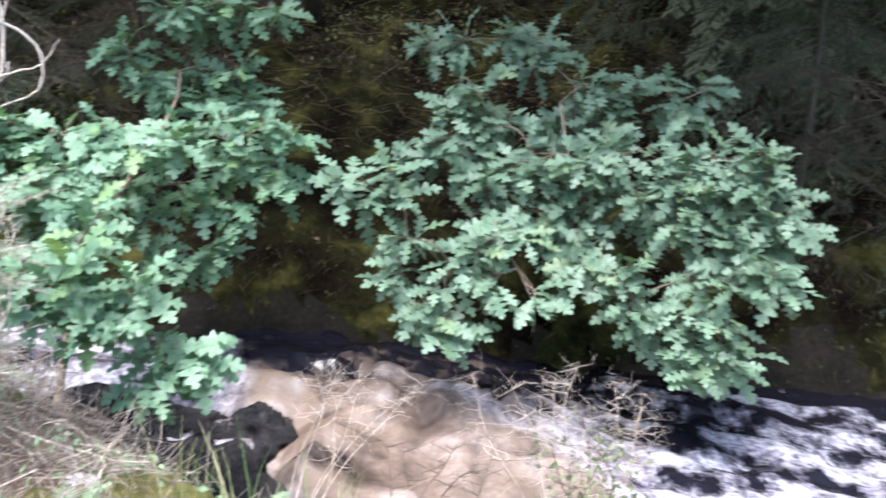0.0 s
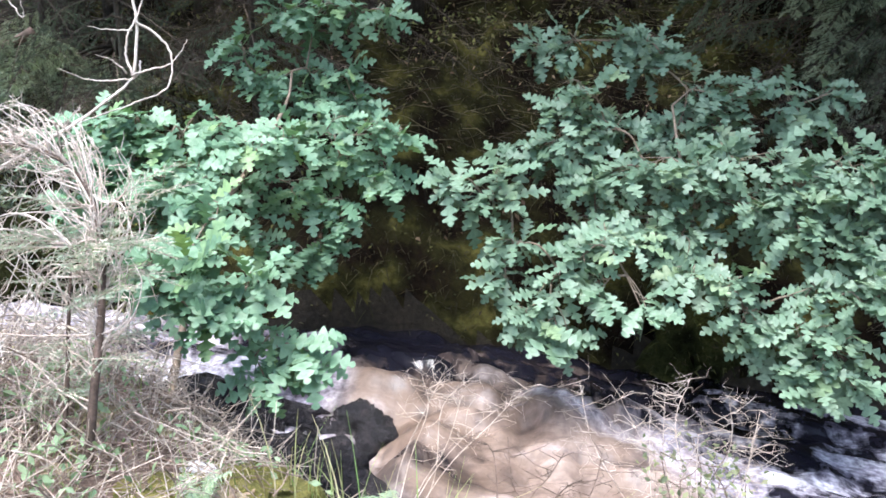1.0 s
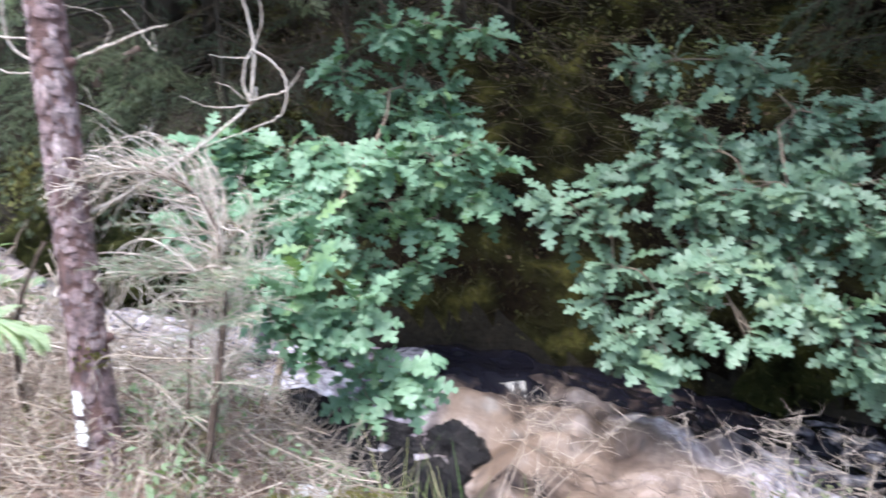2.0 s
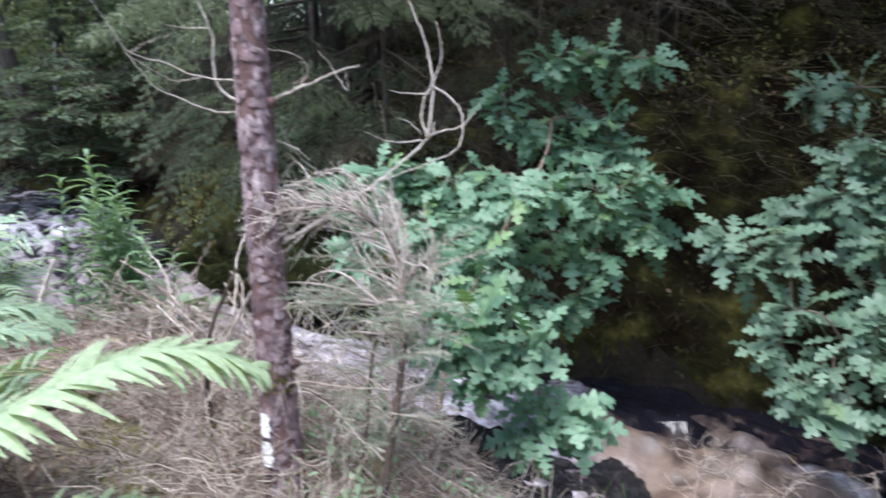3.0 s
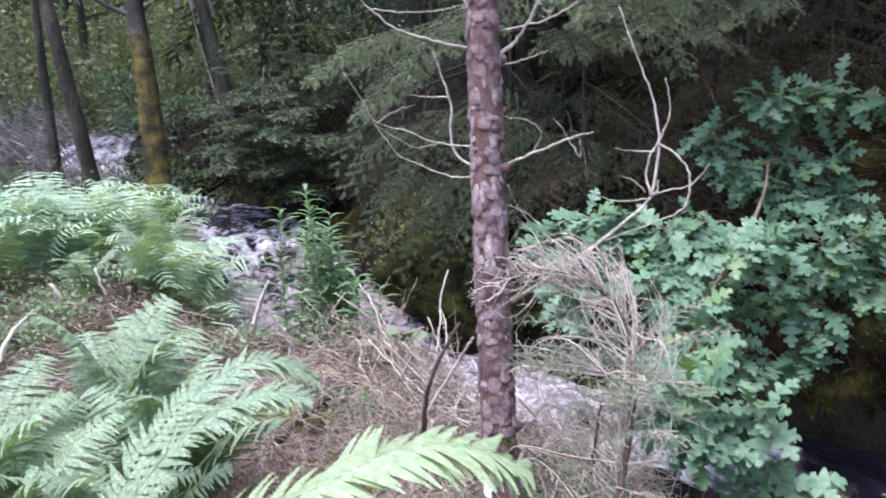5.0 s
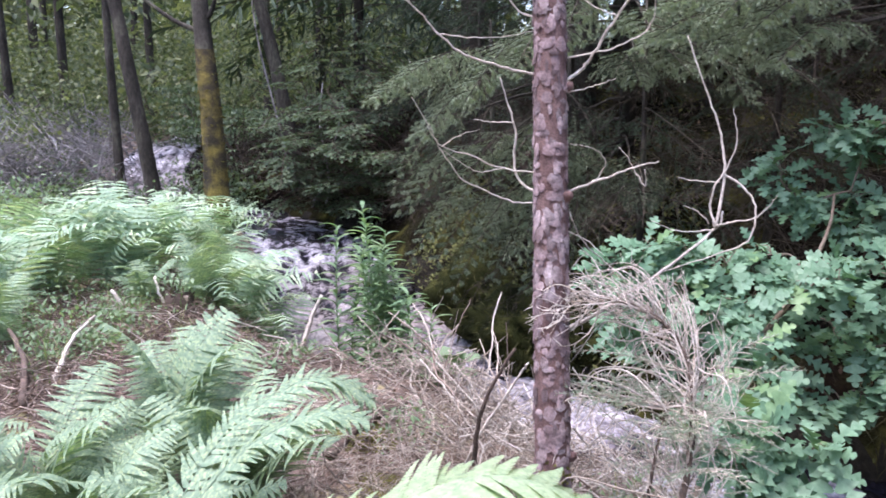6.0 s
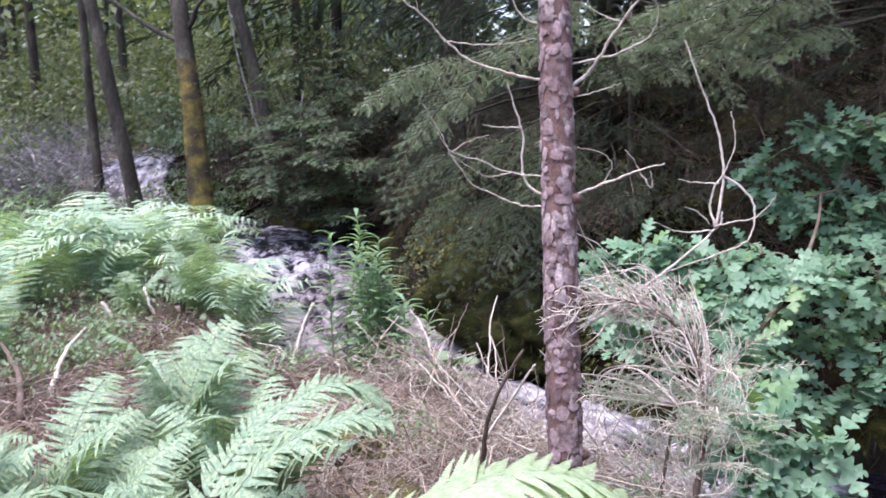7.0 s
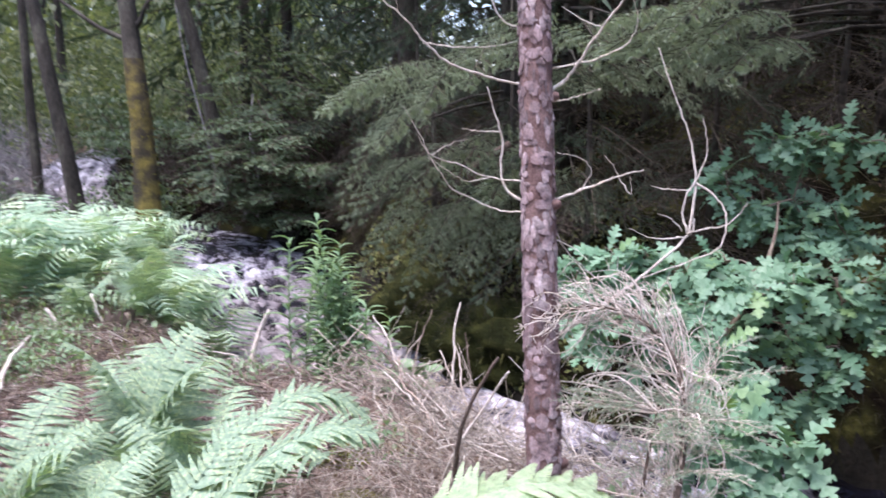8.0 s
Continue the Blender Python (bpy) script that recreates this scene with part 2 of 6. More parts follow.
def aim(origin, along, up, scale=1.0):
    """A pose whose y runs along a direction and whose z is near up."""
    y = Vector(along).normalized()
    x = y.cross(Vector(up))
    x = x.normalized() if x.length > 1e-4 else y.orthogonal().normalized()
    z = x.cross(y)
    m = Matrix((x, y, z)).transposed().to_4x4() @ Matrix.Scale(scale, 4)
    m.translation = origin
    return m


def rnd(a, b):
    return random.uniform(a, b)


def scatter(r):
    return Vector((rnd(-r, r), rnd(-r, r), rnd(-r, r)))


# ---- the lie of the land ----
STREAM_X = [-60, -25, -18, -15, -13.9, -13.2, -12, -11, -9.5, -7.9, -7.4, -6.9, -5.7, -4.4, -3.4, -2.2, -1.15, -0.8, -0.4, 0, 1.2, 3, 8, 40]
STREAM_Y = [28, 14.6, 10.6, 8.5, 7.5, 6.85, 5.98, 5.62, 5.82, 5.85, 5.6, 5.3, 4.6, 4.0, 3.82, 3.75, 3.7, 3.7, 3.72, 3.78, 3.72, 3.5, 2.9, 0]
STREAM_Z = [1.5, 1.0, 0.86, 0.8, 0.78, 0.72, 0.42, 0.24, 0.12, 0.07, 0.05, -0.04, -0.07, -0.11, -0.14, -0.16, -0.18, -0.27, -0.38, -0.43, -0.48, -0.56, -0.8, -2.2]


def stream(x):
    return np.interp(x, STREAM_X, STREAM_Y), np.interp(x, STREAM_X, STREAM_Z)


def half_width(x):
    return np.interp(x, [-20, -11.5, -9, -6, -4.6, -3.6, -2.2, -1.5, -1, 0.5, 3, 30], [0.5, 0.42, 0.6, 0.72, 0.76, 0.5, 0.42, 0.48, 0.74, 1.0, 1.12, 1.4])


def near_bank(x):
    return np.interp(x, [-60, -18, -12, -8, -4, -1.6, -0.5, 1, 5, 40], [2.2, 0.85, 0.42, 0.33, 0.28, 0.33, 0.17, 0.02, -0.08, -1.0])


def wave(x, y, scale, seed=0.0):
    return noise.noise(Vector((x * scale + seed, y * scale - seed, seed)))


def height(x, y):
    yc, zw = stream(x)
    h = half_width(x) + 0.1 * wave(x, 3, 1.3)
    d = y - yc
    lump = 0.09 * wave(x, y, 1.1) + 0.05 * wave(x, y, 3.1, 5) + 0.02 * wave(x, y, 8, 9)
    if d < -h:
        e = -h - d
        rise = min(1.0, e / float(np.interp(x, [-7, -5.4, -3.6, -2.6, -2.25, -1.5, -0.9, -0.3, 0.6], [0.4, 0.85, 0.6, 0.45, 0.66, 0.75, 0.9, 0.9, 0.45])))
        rise = rise * rise * (3 - 2 * rise)
        return float(zw - 0.12 + (near_bank(x) - zw + 0.12) * rise + lump * rise * 0.8 + max(0.0, e - 7) * 0.06)
    if d > h:
        e = d - h
        steep = float(np.interp(x, [-40, -14, -9, -5, 40], [0.1, 0.12, 0.3, 0.66, 0.66]))
        step = float(np.interp(x, [-14, -8, -4, 40], [0.25, 0.4, 0.5, 0.42]))
        hummock = 0.16 * abs(wave(x, y, 2.3, 21)) + 0.1 * abs(wave(x, y, 5.5, 31))
        return float(zw - 0.12 + step * (1 - math.exp(-e / 0.16)) + steep * min(e, 25) + lump * (1.2 + 0.6 * min(e, 3)) - hummock * min(1, e * 3))
    return float(zw - 0.14 - 0.12 * (1 - (d / h) ** 2) + 0.3 * lump)


def ground():
    def lines(stops):
        out = []
        for (a, b, step) in stops:
            out += list(np.arange(a, b, step))
        return out

    xs = lines([(-90, -24, 3), (-24, -12, 0.5), (-12, -6, 0.16), (-6, 3, 0.06), (3, 8, 0.3), (8, 60, 3)])
    ys = lines([(-60, -6, 3), (-6, 0, 0.4), (0, 1.5, 0.1), (1.5, 7.5, 0.055), (7.5, 12, 0.12), (12, 24, 0.6), (24, 90, 3)])
    v = [(x, y, height(x, y)) for y in ys for x in xs]
    w = len(xs)
    f = [(j * w + i, j * w + i + 1, (j + 1) * w + i + 1, (j + 1) * w + i) for j in range(len(ys) - 1) for i in range(w - 1)]
    me = bpy.data.meshes.new("ground")
    me.from_pydata(v, [], f)
    for mat in (LITTER, SHADED_HILL_MOSS, BED):
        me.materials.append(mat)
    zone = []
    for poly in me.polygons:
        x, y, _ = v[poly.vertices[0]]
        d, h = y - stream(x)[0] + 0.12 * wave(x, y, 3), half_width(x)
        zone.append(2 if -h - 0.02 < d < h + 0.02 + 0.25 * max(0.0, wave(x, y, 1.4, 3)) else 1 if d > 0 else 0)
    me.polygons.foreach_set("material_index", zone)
    me.polygons.foreach_set("use_smooth", [True] * len(f))
    me.update()
    return tagged(new("ground", me), "brown needle-littered bank and steep mossy hillside, its colour darkened for tree shade", "ground", kind="structure")


def water():
    """The stream's running surface, with falls, standing waves and froth."""
    xs = np.concatenate([np.arange(-24, -9, 0.09), np.arange(-9, -4.5, 0.045), np.arange(-4.5, 2.6, 0.02), np.arange(2.6, 14, 0.15)])
    rows = 64
    v, uv, froth, tan, crest = [], [], [], [], []
    s = 0.0
    for i, x in enumerate(xs):
        yc, zw = stream(x)
        if i:
            s += math.hypot(x - xs[i - 1], yc - stream(xs[i - 1])[0])
        h = half_width(x) + 0.25
        rough = float(np.interp(x, [-20, -15, -12, -9, -6, -4, -2.2, -1.7, -0.8, 0.6, 0.9, 3], [0.3, 0.6, 1.0, 0.6, 0.8, 1.0, 1.0, 0.7, 1.3, 1.2, 0.7, 0.6]))
        for j in range(rows):
            t = j / (rows - 1) * 2 - 1
            y = yc + t * h
            big = noise.noise(Vector((s * 1.6, t * h * 3.2, 1.7)))
            ridge = 1 - abs(noise.noise(Vector((s * 2.2, t * h * 6.5, 8.1)))) * 2
            small = noise.noise(Vector((s * 6, t * h * 17, 4.2)))
            z = zw + rough * (0.075 * big + 0.04 * ridge + 0.018 * small)
            xw = x + 0.3 * noise.noise(Vector((x * 2.1, t * 1.7, 12.5))) + 0.12 * noise.noise(Vector((x * 7, t * 6, 2.5)))
            chute = math.exp(-(((x + 0.15) / 0.62) ** 2)) * math.exp(-(((y - 3.85) / 0.4) ** 2))
            wx, wy = x + 0.12 * big, y + 0.12 * small
            lump = 1.3 * abs(noise.noise(Vector((wx * 2.7 + 2, wy * 2.4, 3.3)))) + 0.55 * abs(noise.noise(Vector((wx * 6.1, wy * 5.3, 7.3))))
            pool = 0.15 * min(1.0, max(0.0, (3.82 - y) / 0.22)) * float(np.interp(x, [-2.3, -1.8, -0.8, -0.6], [0, 1, 1, 0]))
            v.append((x, y, z - pool + chute * (0.13 + 0.16 * lump) + 0.05 * lump * (1 - chute) * rough * (x > -6)))
            crest.append(lump)
            uv.append((s, t * h))
            wild = float(np.interp(xw, [-20, -14.2, -13.2, -11, -9, -7.8, -7.3, -6.6, -4.2, -2.4, -1.8, -1.5, -0.8, -0.6, -0.25, 0.6, 0.9, 1.3, 3], [0.0, 0.05, 0.32, 0.32, 0.06, 0.08, 0.22, 0.14, 0.28, 0.3, 0.22, 0.12, 0.08, 0.26, 0.5, 0.45, 0.12, 0.2, 0.22]))
            far_side = min(1.0, max(0.0, (y - 3.8 + 0.28 * max(0.0, x + 0.2) + 0.45 * big + 0.06 * small) / 0.4))
            edge = -0.5 * far_side * float(np.interp(xw, [-1.4, -0.9, 0.5, 1.0], [0, 1, 1, 0.2])) - (0.3 if t > 0.72 else 0.0)
            wild += 0.05 * min(1.0, max(0.0, (xw - 0.85) / 0.2)) * min(1.0, max(0.0, (3.75 - y + 0.2 * big) / 0.25)) + 0.25 * math.exp(-(((x + 1.25) / 0.3) ** 2)) * math.exp(-(((y - 4.0) / 0.18) ** 2)) + 0.26 * min(1.0, pool * 8)
            froth.append(wild + 0.2 * ridge * rough * 0.5 + edge)
            brown = float(np.interp(xw + 0.35 * max(-0.3, min(0.6, 4.0 - y)) * (x < -0.4) * -1, [-13, -11.5, -7.1, -6.3, -4.4, -3.9, -1.25, -0.92, 0.45, 0.8], [0.1, 0.7, 0.05, 0.55, 0.8, 0.4, 0.3, 1.0, 1.0, 0.0]))
            rim = math.exp(-(((far_side - 0.35) / 0.2) ** 2)) * math.exp(-(((x - 0.05) / 0.3) ** 2))
            tan.append(brown * (1 - 0.6 * rim))
    f = [(i * rows + j, (i + 1) * rows + j, (i + 1) * rows + j + 1, i * rows + j + 1) for i in range(len(xs) - 1) for j in range(rows - 1)]
    me = bpy.data.meshes.new("water")
    me.from_pydata(v, [], f)
    me.materials.append(WATER)
    layer = me.uv_layers.new(name="flow")
    loops = np.zeros(len(me.loops), dtype=np.int32)
    me.loops.foreach_get("vertex_index", loops)
    layer.data.foreach_set("uv", np.array(uv, dtype=np.float32)[loops].ravel())
    for name, values in (("froth", froth), ("tan", tan), ("crest", crest)):
        me.attributes.new(name, "FLOAT", "POINT").data.foreach_set("value", values)
    me.polygons.foreach_set("use_smooth", [True] * len(f))
    me.update()
    return tagged(new("water", me), "rushing peaty stream with tan and white froth", "stream", kind="structure")


ground()
water()


def boulder(name, at, size, mat, label, category="rock", seed=0.0, squash=(1, 1, 0.7), sub=4, rough=0.5):
    bm = bmesh.new()
    bmesh.ops.create_icosphere(bm, subdivisions=sub, radius=1)
    cut = random.Random(seed * 7 + 1)
    facets = [(Vector((cut.uniform(-1, 1), cut.uniform(-1, 1), cut.uniform(-0.4, 1))).normalized(), cut.uniform(0.55, 0.8)) for _ in range(9)] if mat is WET_ROCK else []
    for vert in bm.verts:
        p = vert.co.copy()
        for side, off in facets:
            p -= side * max(0.0, p.dot(side) - off)
        k = 1 + rough * noise.noise(p * 1.3 + Vector((seed, 0, 0))) + 0.6 * rough * noise.noise(p * 3.1 + Vector((0, seed, 0))) + 0.3 * rough * abs(noise.noise(p * 6.3)) + 0.3 * rough * noise.noise(p * 13) + 0.2 * rough * noise.noise(p * 29)
        vert.co = Vector((p.x * squash[0], p.y * squash[1], p.z * squash[2])) * k * size
    me = bpy.data.meshes.new(name)
    bm.to_mesh(me)
    bm.free()
    me.materials.append(mat)
    me.polygons.foreach_set("use_smooth", [True] * len(me.polygons))
    ob = tagged(put(name, me, None, Matrix.Translation(at)), label, category)
    if name == "mossy_boulder":
        fuzz = Geo()
        for _ in range(1800):
            p = random.choice(me.vertices)
            q, out = p.co, p.normal
            if out.y > 0.5:
                continue
            e = q + (out + scatter(0.7) + Vector((0, 0, -0.5))) * rnd(0.02, 0.06)
            w = out.cross(scatter(1)).normalized() * rnd(0.003, 0.009)
            fuzz.add([q - w, q + w, e], [(0, 1, 2)])
        part("moss_fuzz", fuzz, DARK_MOSS, ob)["kind"] = "stuff"
    return ob


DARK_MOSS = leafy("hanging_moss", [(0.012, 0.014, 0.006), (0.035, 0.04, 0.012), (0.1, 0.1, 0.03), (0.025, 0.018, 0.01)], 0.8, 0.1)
# rocks in and along the stream
boulder("stream_rock", (-0.92, 3.5, -0.32), 0.21, WET_ROCK, "wet black rock under the lip of the fall", seed=2, squash=(1.0, 0.7, 0.8), rough=0.7)
boulder("stream_rock", (-1.8, 3.4, -0.3), 0.32, WET_ROCK, "wet black rock at the stream's edge", seed=5, squash=(1.2, 0.8, 0.7), rough=0.6)
boulder("stream_rock", (-1.05, 3.06, -0.33), 0.3, WET_ROCK, "low wet black rock at the stream's edge", seed=8, squash=(1.3, 0.7, 0.62), rough=0.7)
boulder("stream_rock", (-1.42, 3.2, -0.33), 0.28, WET_ROCK, "low wet black rock at the stream's edge", seed=14, squash=(1.2, 0.7, 0.6), rough=0.6)
boulder("stream_rock", (-1.22, 3.62, -0.36), 0.22, WET_ROCK, "wet black rock half under the water", seed=21, squash=(1.5, 0.7, 0.7), rough=0.7)
boulder("stream_rock", (-5.4, 4.9, 0.0), 0.22, WET_ROCK, "wet black rock beside the rapids", seed=11)
boulder("mossy_boulder", (0.66, 5.1, -0.28), 0.45, MOSS, "moss-covered boulder at the foot of the hillside", seed=3, squash=(0.8, 0.7, 0.95))
boulder("mossy_boulder", (-3.5, 4.6, 0.1), 0.55, MOSS, "moss-covered boulder overhanging the water", seed=4, squash=(1.2, 0.7, 0.5))
boulder("mossy_boulder", (-4.5, 5.05, 0.1), 0.45, MOSS, "moss-covered boulder overhanging the water", seed=9, squash=(1.1, 0.7, 0.8))
boulder("mossy_boulder", (-2.2, 4.75, 0.1), 0.4, MOSS, "dark moss-covered boulder at the water's edge", seed=13, squash=(1.2, 0.7, 0.75))
boulder("mossy_boulder", (-0.6, 4.95, -0.22), 0.36, MOSS, "dark moss-covered boulder at the water's edge", seed=17, squash=(1.4, 0.6, 0.7))
boulder("pale_stone", (-0.97, 2.16, height(-0.97, 2.16) + 0.02), 0.042, PALE_STONE, "pale broken stone lying on the bank", "stone", seed=1, squash=(1.3, 0.8, 0.8), sub=3)
boulder("moss_cushion", (-0.88, 2.25, height(-0.88, 2.25) - 0.01), 0.13, YELLOW_MOSS, "bright yellow-green moss cushion on the bank", "moss", seed=6, squash=(1.5, 0.9, 0.45), rough=0.5)
for mx, my, ms in ((-1.95, 1.75, 0.12), (-1.62, 1.62, 0.1), (-2.3, 2.0, 0.1), (-1.3, 1.75, 0.11), (-1.02, 2.0, 0.1)):
    boulder("moss_cushion", (mx, my, height(mx, my) - 0.02), ms, YELLOW_MOSS, "low yellow-green moss patch among the twigs", "moss", seed=mx, squash=(1.8, 1.2, 0.4), rough=0.6, sub=3)
boulder("moss_cushion", (-2.75, 2.25, 0.33), 0.13, YELLOW_MOSS, "yellow-green moss cushion on the litter", "moss", seed=7, squash=(1.4, 0.9, 0.4), rough=0.5)
boulder("moss_cushion", (-4.3, 2.1, height(-4.3, 2.1)), 0.13, YELLOW_MOSS, "yellow-green moss cushion on the litter", "moss", seed=12, squash=(1.5, 0.9, 0.4), rough=0.5)


# ---- the leaning spruce with its dead branches ----
def trunk_line(z):
    return Vector((-1.542 - 0.142 * (z - 0.5), 1.973 + 0.13 * (z - 0.5), z))


def spruce_trunk():
    m = Matrix.Translation((-1.53, 1.94, 0.3))
    tree = thing("spruce_tree", m, "slender leaning spruce with scaly reddish bark and dead lower branches", "tree")
    inv = m.inverted()
    radius = lambda z: 0.058 - 0.004 * (z - 0.5) + 0.03 * math.exp(-(z - 0.28) / 0.09)
    core, steps = Geo(), 60
    zs = np.linspace(0.2, 4.2, steps)
    for z in zs:
        c, r = inv @ trunk_line(z), radius(z) - 0.004
        core.v += [c + Vector((math.cos(a) * r, math.sin(a) * r, 0)) for a in np.linspace(0, 2 * math.pi, 24, endpoint=False)]
    core.f += [(i * 24 + k, i * 24 + (k + 1) % 24, (i + 1) * 24 + (k + 1) % 24, (i + 1) * 24 + k) for i in range(steps - 1) for k in range(24)]
    part("trunk", core, BARK_DEEP, tree)
    plates = Geo()
    for _ in range(1500):
        a0, zc = rnd(0, 2 * math.pi), rnd(0.24, 3.2)
        hh, ww = rnd(0.008, 0.03), rnd(0.1, 0.42)
        lift = rnd(-0.003, 0.0018)
        ring = []
        n = 7
        for q in range(n):
            ang = 2 * math.pi * q / n + rnd(-0.2, 0.2)
            da, dz = math.cos(ang) * ww * rnd(0.8, 1.1), math.sin(ang) * hh * rnd(0.8, 1.1)
            ring.append((a0 + da, zc + dz, lift + (0.0006 if dz < 0 else -0.0025)))
        def place(a, zz, out):
            c = inv @ trunk_line(zz)
            return c + Vector((math.cos(a), math.sin(a), 0)) * (radius(zz) + out)
        verts = [place(*p) for p in ring] + [place(a, zz, -0.006) for a, zz, o in ring] + [place(a0, zc, lift + 0.0004)]
        faces = [(q, (q + 1) % n, 2 * n) for q in range(n)] + [(q, n + q, n + (q + 1) % n, (q + 1) % n) for q in range(n)]
        plates.add(verts, faces)
    part("bark", plates, BARK, tree, "flaking scaly bark", smooth=False)
    for z, a in ((1.47, 2.6), (1.49, 0.2), (1.82, 3.0), (1.81, 0.6), (1.03, 2.4), (0.72, 0.5), (2.02, 2.8)):
        o = inv @ trunk_line(z) + Vector((math.cos(a), math.sin(a), 0.1)) * radius(z)
        out = Vector((math.cos(a), math.sin(a), 0.3))
        part("branch_collar", Geo().tube([o - out * 0.01, o + out * 0.008, o + out * 0.016], 0.019, 0.009, 9), BARK_DEEP, tree)

    def branch(r, *pts):
        g = Geo().tube([inv @ p + scatter(0.0025) for p in curve(pts, 6)], r * 0.58, r * 0.2, 6)
        part("dead_branch", g, DEAD_WOOD, tree, "bare bleached branch")

    branch(0.008, (-1.75, 2.13, 1.82), (-1.81, 2.19, 1.85), (-1.87, 2.11, 1.87), (-1.95, 2.0, 1.91), (-1.99, 1.93, 1.97), (-2.02, 1.86, 2.04), (-2.07, 1.79, 2.11), (-2.1, 1.7, 2.25))
    branch(0.004, (-2.01, 1.94, 1.97), (-1.92, 2.05, 1.96), (-1.8, 2.15, 1.98))
    branch(0.003, (-2.03, 1.85, 2.05), (-2.0, 1.8, 2.1), (-1.98, 1.78, 2.16))
    branch(0.009, (-1.71, 2.1, 1.48), (-1.79, 2.07, 1.55), (-1.8, 2.07, 1.69), (-1.82, 2.05, 1.77), (-1.83, 2.03, 1.84))
    branch(0.0035, (-1.79, 2.05, 1.71), (-1.84, 2.0, 1.71), (-1.87, 1.96, 1.72))
    branch(0.0045, (-1.7, 2.1, 1.47), (-1.78, 2.04, 1.47), (-1.83, 1.96, 1.51), (-1.86, 1.89, 1.55), (-1.89, 1.84, 1.63), (-1.91, 1.8, 1.71), (-1.93, 1.76, 1.78))
    branch(0.005, (-1.71, 2.11, 1.56), (-1.82, 2.03, 1.57), (-1.86, 1.94, 1.61), (-1.91, 1.86, 1.64), (-1.92, 1.81, 1.7))
    branch(0.003, (-1.82, 2.03, 1.57), (-1.86, 1.97, 1.56), (-1.9, 1.91, 1.6), (-1.93, 1.87, 1.63))
    branch(0.003, (-1.91, 1.86, 1.64), (-1.88, 1.9, 1.67), (-1.84, 1.95, 1.69))
    branch(0.009, (-1.7, 2.1, 1.47), (-1.66, 2.15, 1.5), (-1.56, 2.22, 1.55), (-1.5, 2.25, 1.58), (-1.43, 2.29, 1.6))
    branch(0.003, (-1.5, 2.26, 1.58), (-1.51, 2.23, 1.62), (-1.53, 2.22, 1.64))
    branch(0.0035, (-1.5, 2.26, 1.58), (-1.47, 2.26, 1.54), (-1.455, 2.26, 1.53), (-1.46, 2.26, 1.58))
    branch(0.004, (-1.6, 2.21, 1.53), (-1.57, 2.22, 1.59), (-1.59, 2.19, 1.63), (-1.64, 2.13, 1.65))
    branch(0.011, (-1.74, 2.14, 1.8), (-1.7, 2.23, 1.85), (-1.66, 2.25, 1.9), (-1.58, 2.24, 2.0), (-1.5, 2.23, 2.09), (-1.4, 2.2, 2.2))
    branch(0.005, (-1.71, 2.2, 1.9), (-1.61, 2.29, 1.93), (-1.53, 2.34, 1.98), (-1.5, 2.34, 2.05), (-1.5, 2.3, 2.1))
    branch(0.004, (-1.57, 2.24, 2.02), (-1.62, 2.22, 2.04), (-1.68, 2.2, 2.08))
    branch(0.005, (-1.74, 2.14, 1.8), (-1.69, 2.2, 1.8), (-1.63, 2.24, 1.82), (-1.57, 2.25, 1.84))
    branch(0.0035, (-1.68, 2.1, 1.41), (-1.59, 2.16, 1.36), (-1.54, 2.18, 1.32))
    branch(0.006, (-1.79, 2.18, 2.02), (-1.84, 2.1, 2.05), (-1.87, 2.05, 2.2), (-1.86, 2.0, 2.4))
    branch(0.004, (-1.6, 2.02, 0.9), (-1.56, 2.0, 0.84), (-1.54, 1.97, 0.75), (-1.55, 1.94, 0.66))
    branch(0.006, (-1.58, 2.02, 0.72), (-1.5, 2.06, 0.74), (-1.42, 2.06, 0.79))
    branch(0.016, (-1.63, 2.03, 1.03), (-1.66, 2.12, 1.05), (-1.64, 2.24, 1.08), (-1.58, 2.4, 1.15), (-1.52, 2.57, 1.23), (-1.45, 2.75, 1.35), (-1.45, 2.78, 1.4))
    branch(0.01, (-1.45, 2.74, 1.345), (-1.455, 2.79, 1.53), (-1.49, 2.8, 1.68), (-1.55, 2.78, 1.83), (-1.61, 2.76, 1.99))
    branch(0.008, (-1.455, 2.74, 1.35), (-1.48, 2.75, 1.42), (-1.475, 2.76, 1.48), (-1.45, 2.78, 1.54), (-1.43, 2.81, 1.64), (-1.45, 2.81, 1.75))
    branch(0.008, (-1.455, 2.78, 1.53), (-1.39, 2.81, 1.48), (-1.345, 2.81, 1.41), (-1.35, 2.77, 1.31), (-1.43, 2.67, 1.26), (-1.55, 2.52, 1.2))
    branch(0.006, (-1.455, 2.73, 1.35), (-1.4, 2.75, 1.37), (-1.34, 2.77, 1.385), (-1.3, 2.78, 1.42), (-1.27, 2.79, 1.47))
    branch(0.005, (-1.46, 2.72, 1.34), (-1.5, 2.66, 1.335), (-1.54, 2.6, 1.345), (-1.58, 2.53, 1.38))
    branch(0.0045, (-1.47, 2.73, 1.36), (-1.5, 2.7, 1.4), (-1.54, 2.67, 1.42))
    branch(0.0045, (-1.46, 2.77, 1.5), (-1.52, 2.74, 1.5), (-1.58, 2.7, 1.51))
    branch(0.006, (-1.57, 2.45, 1.16), (-1.61, 2.42, 1.2), (-1.66, 2.38, 1.25), (-1.7, 2.3, 1.33), (-1.73, 2.27, 1.42))
    mark = Geo()
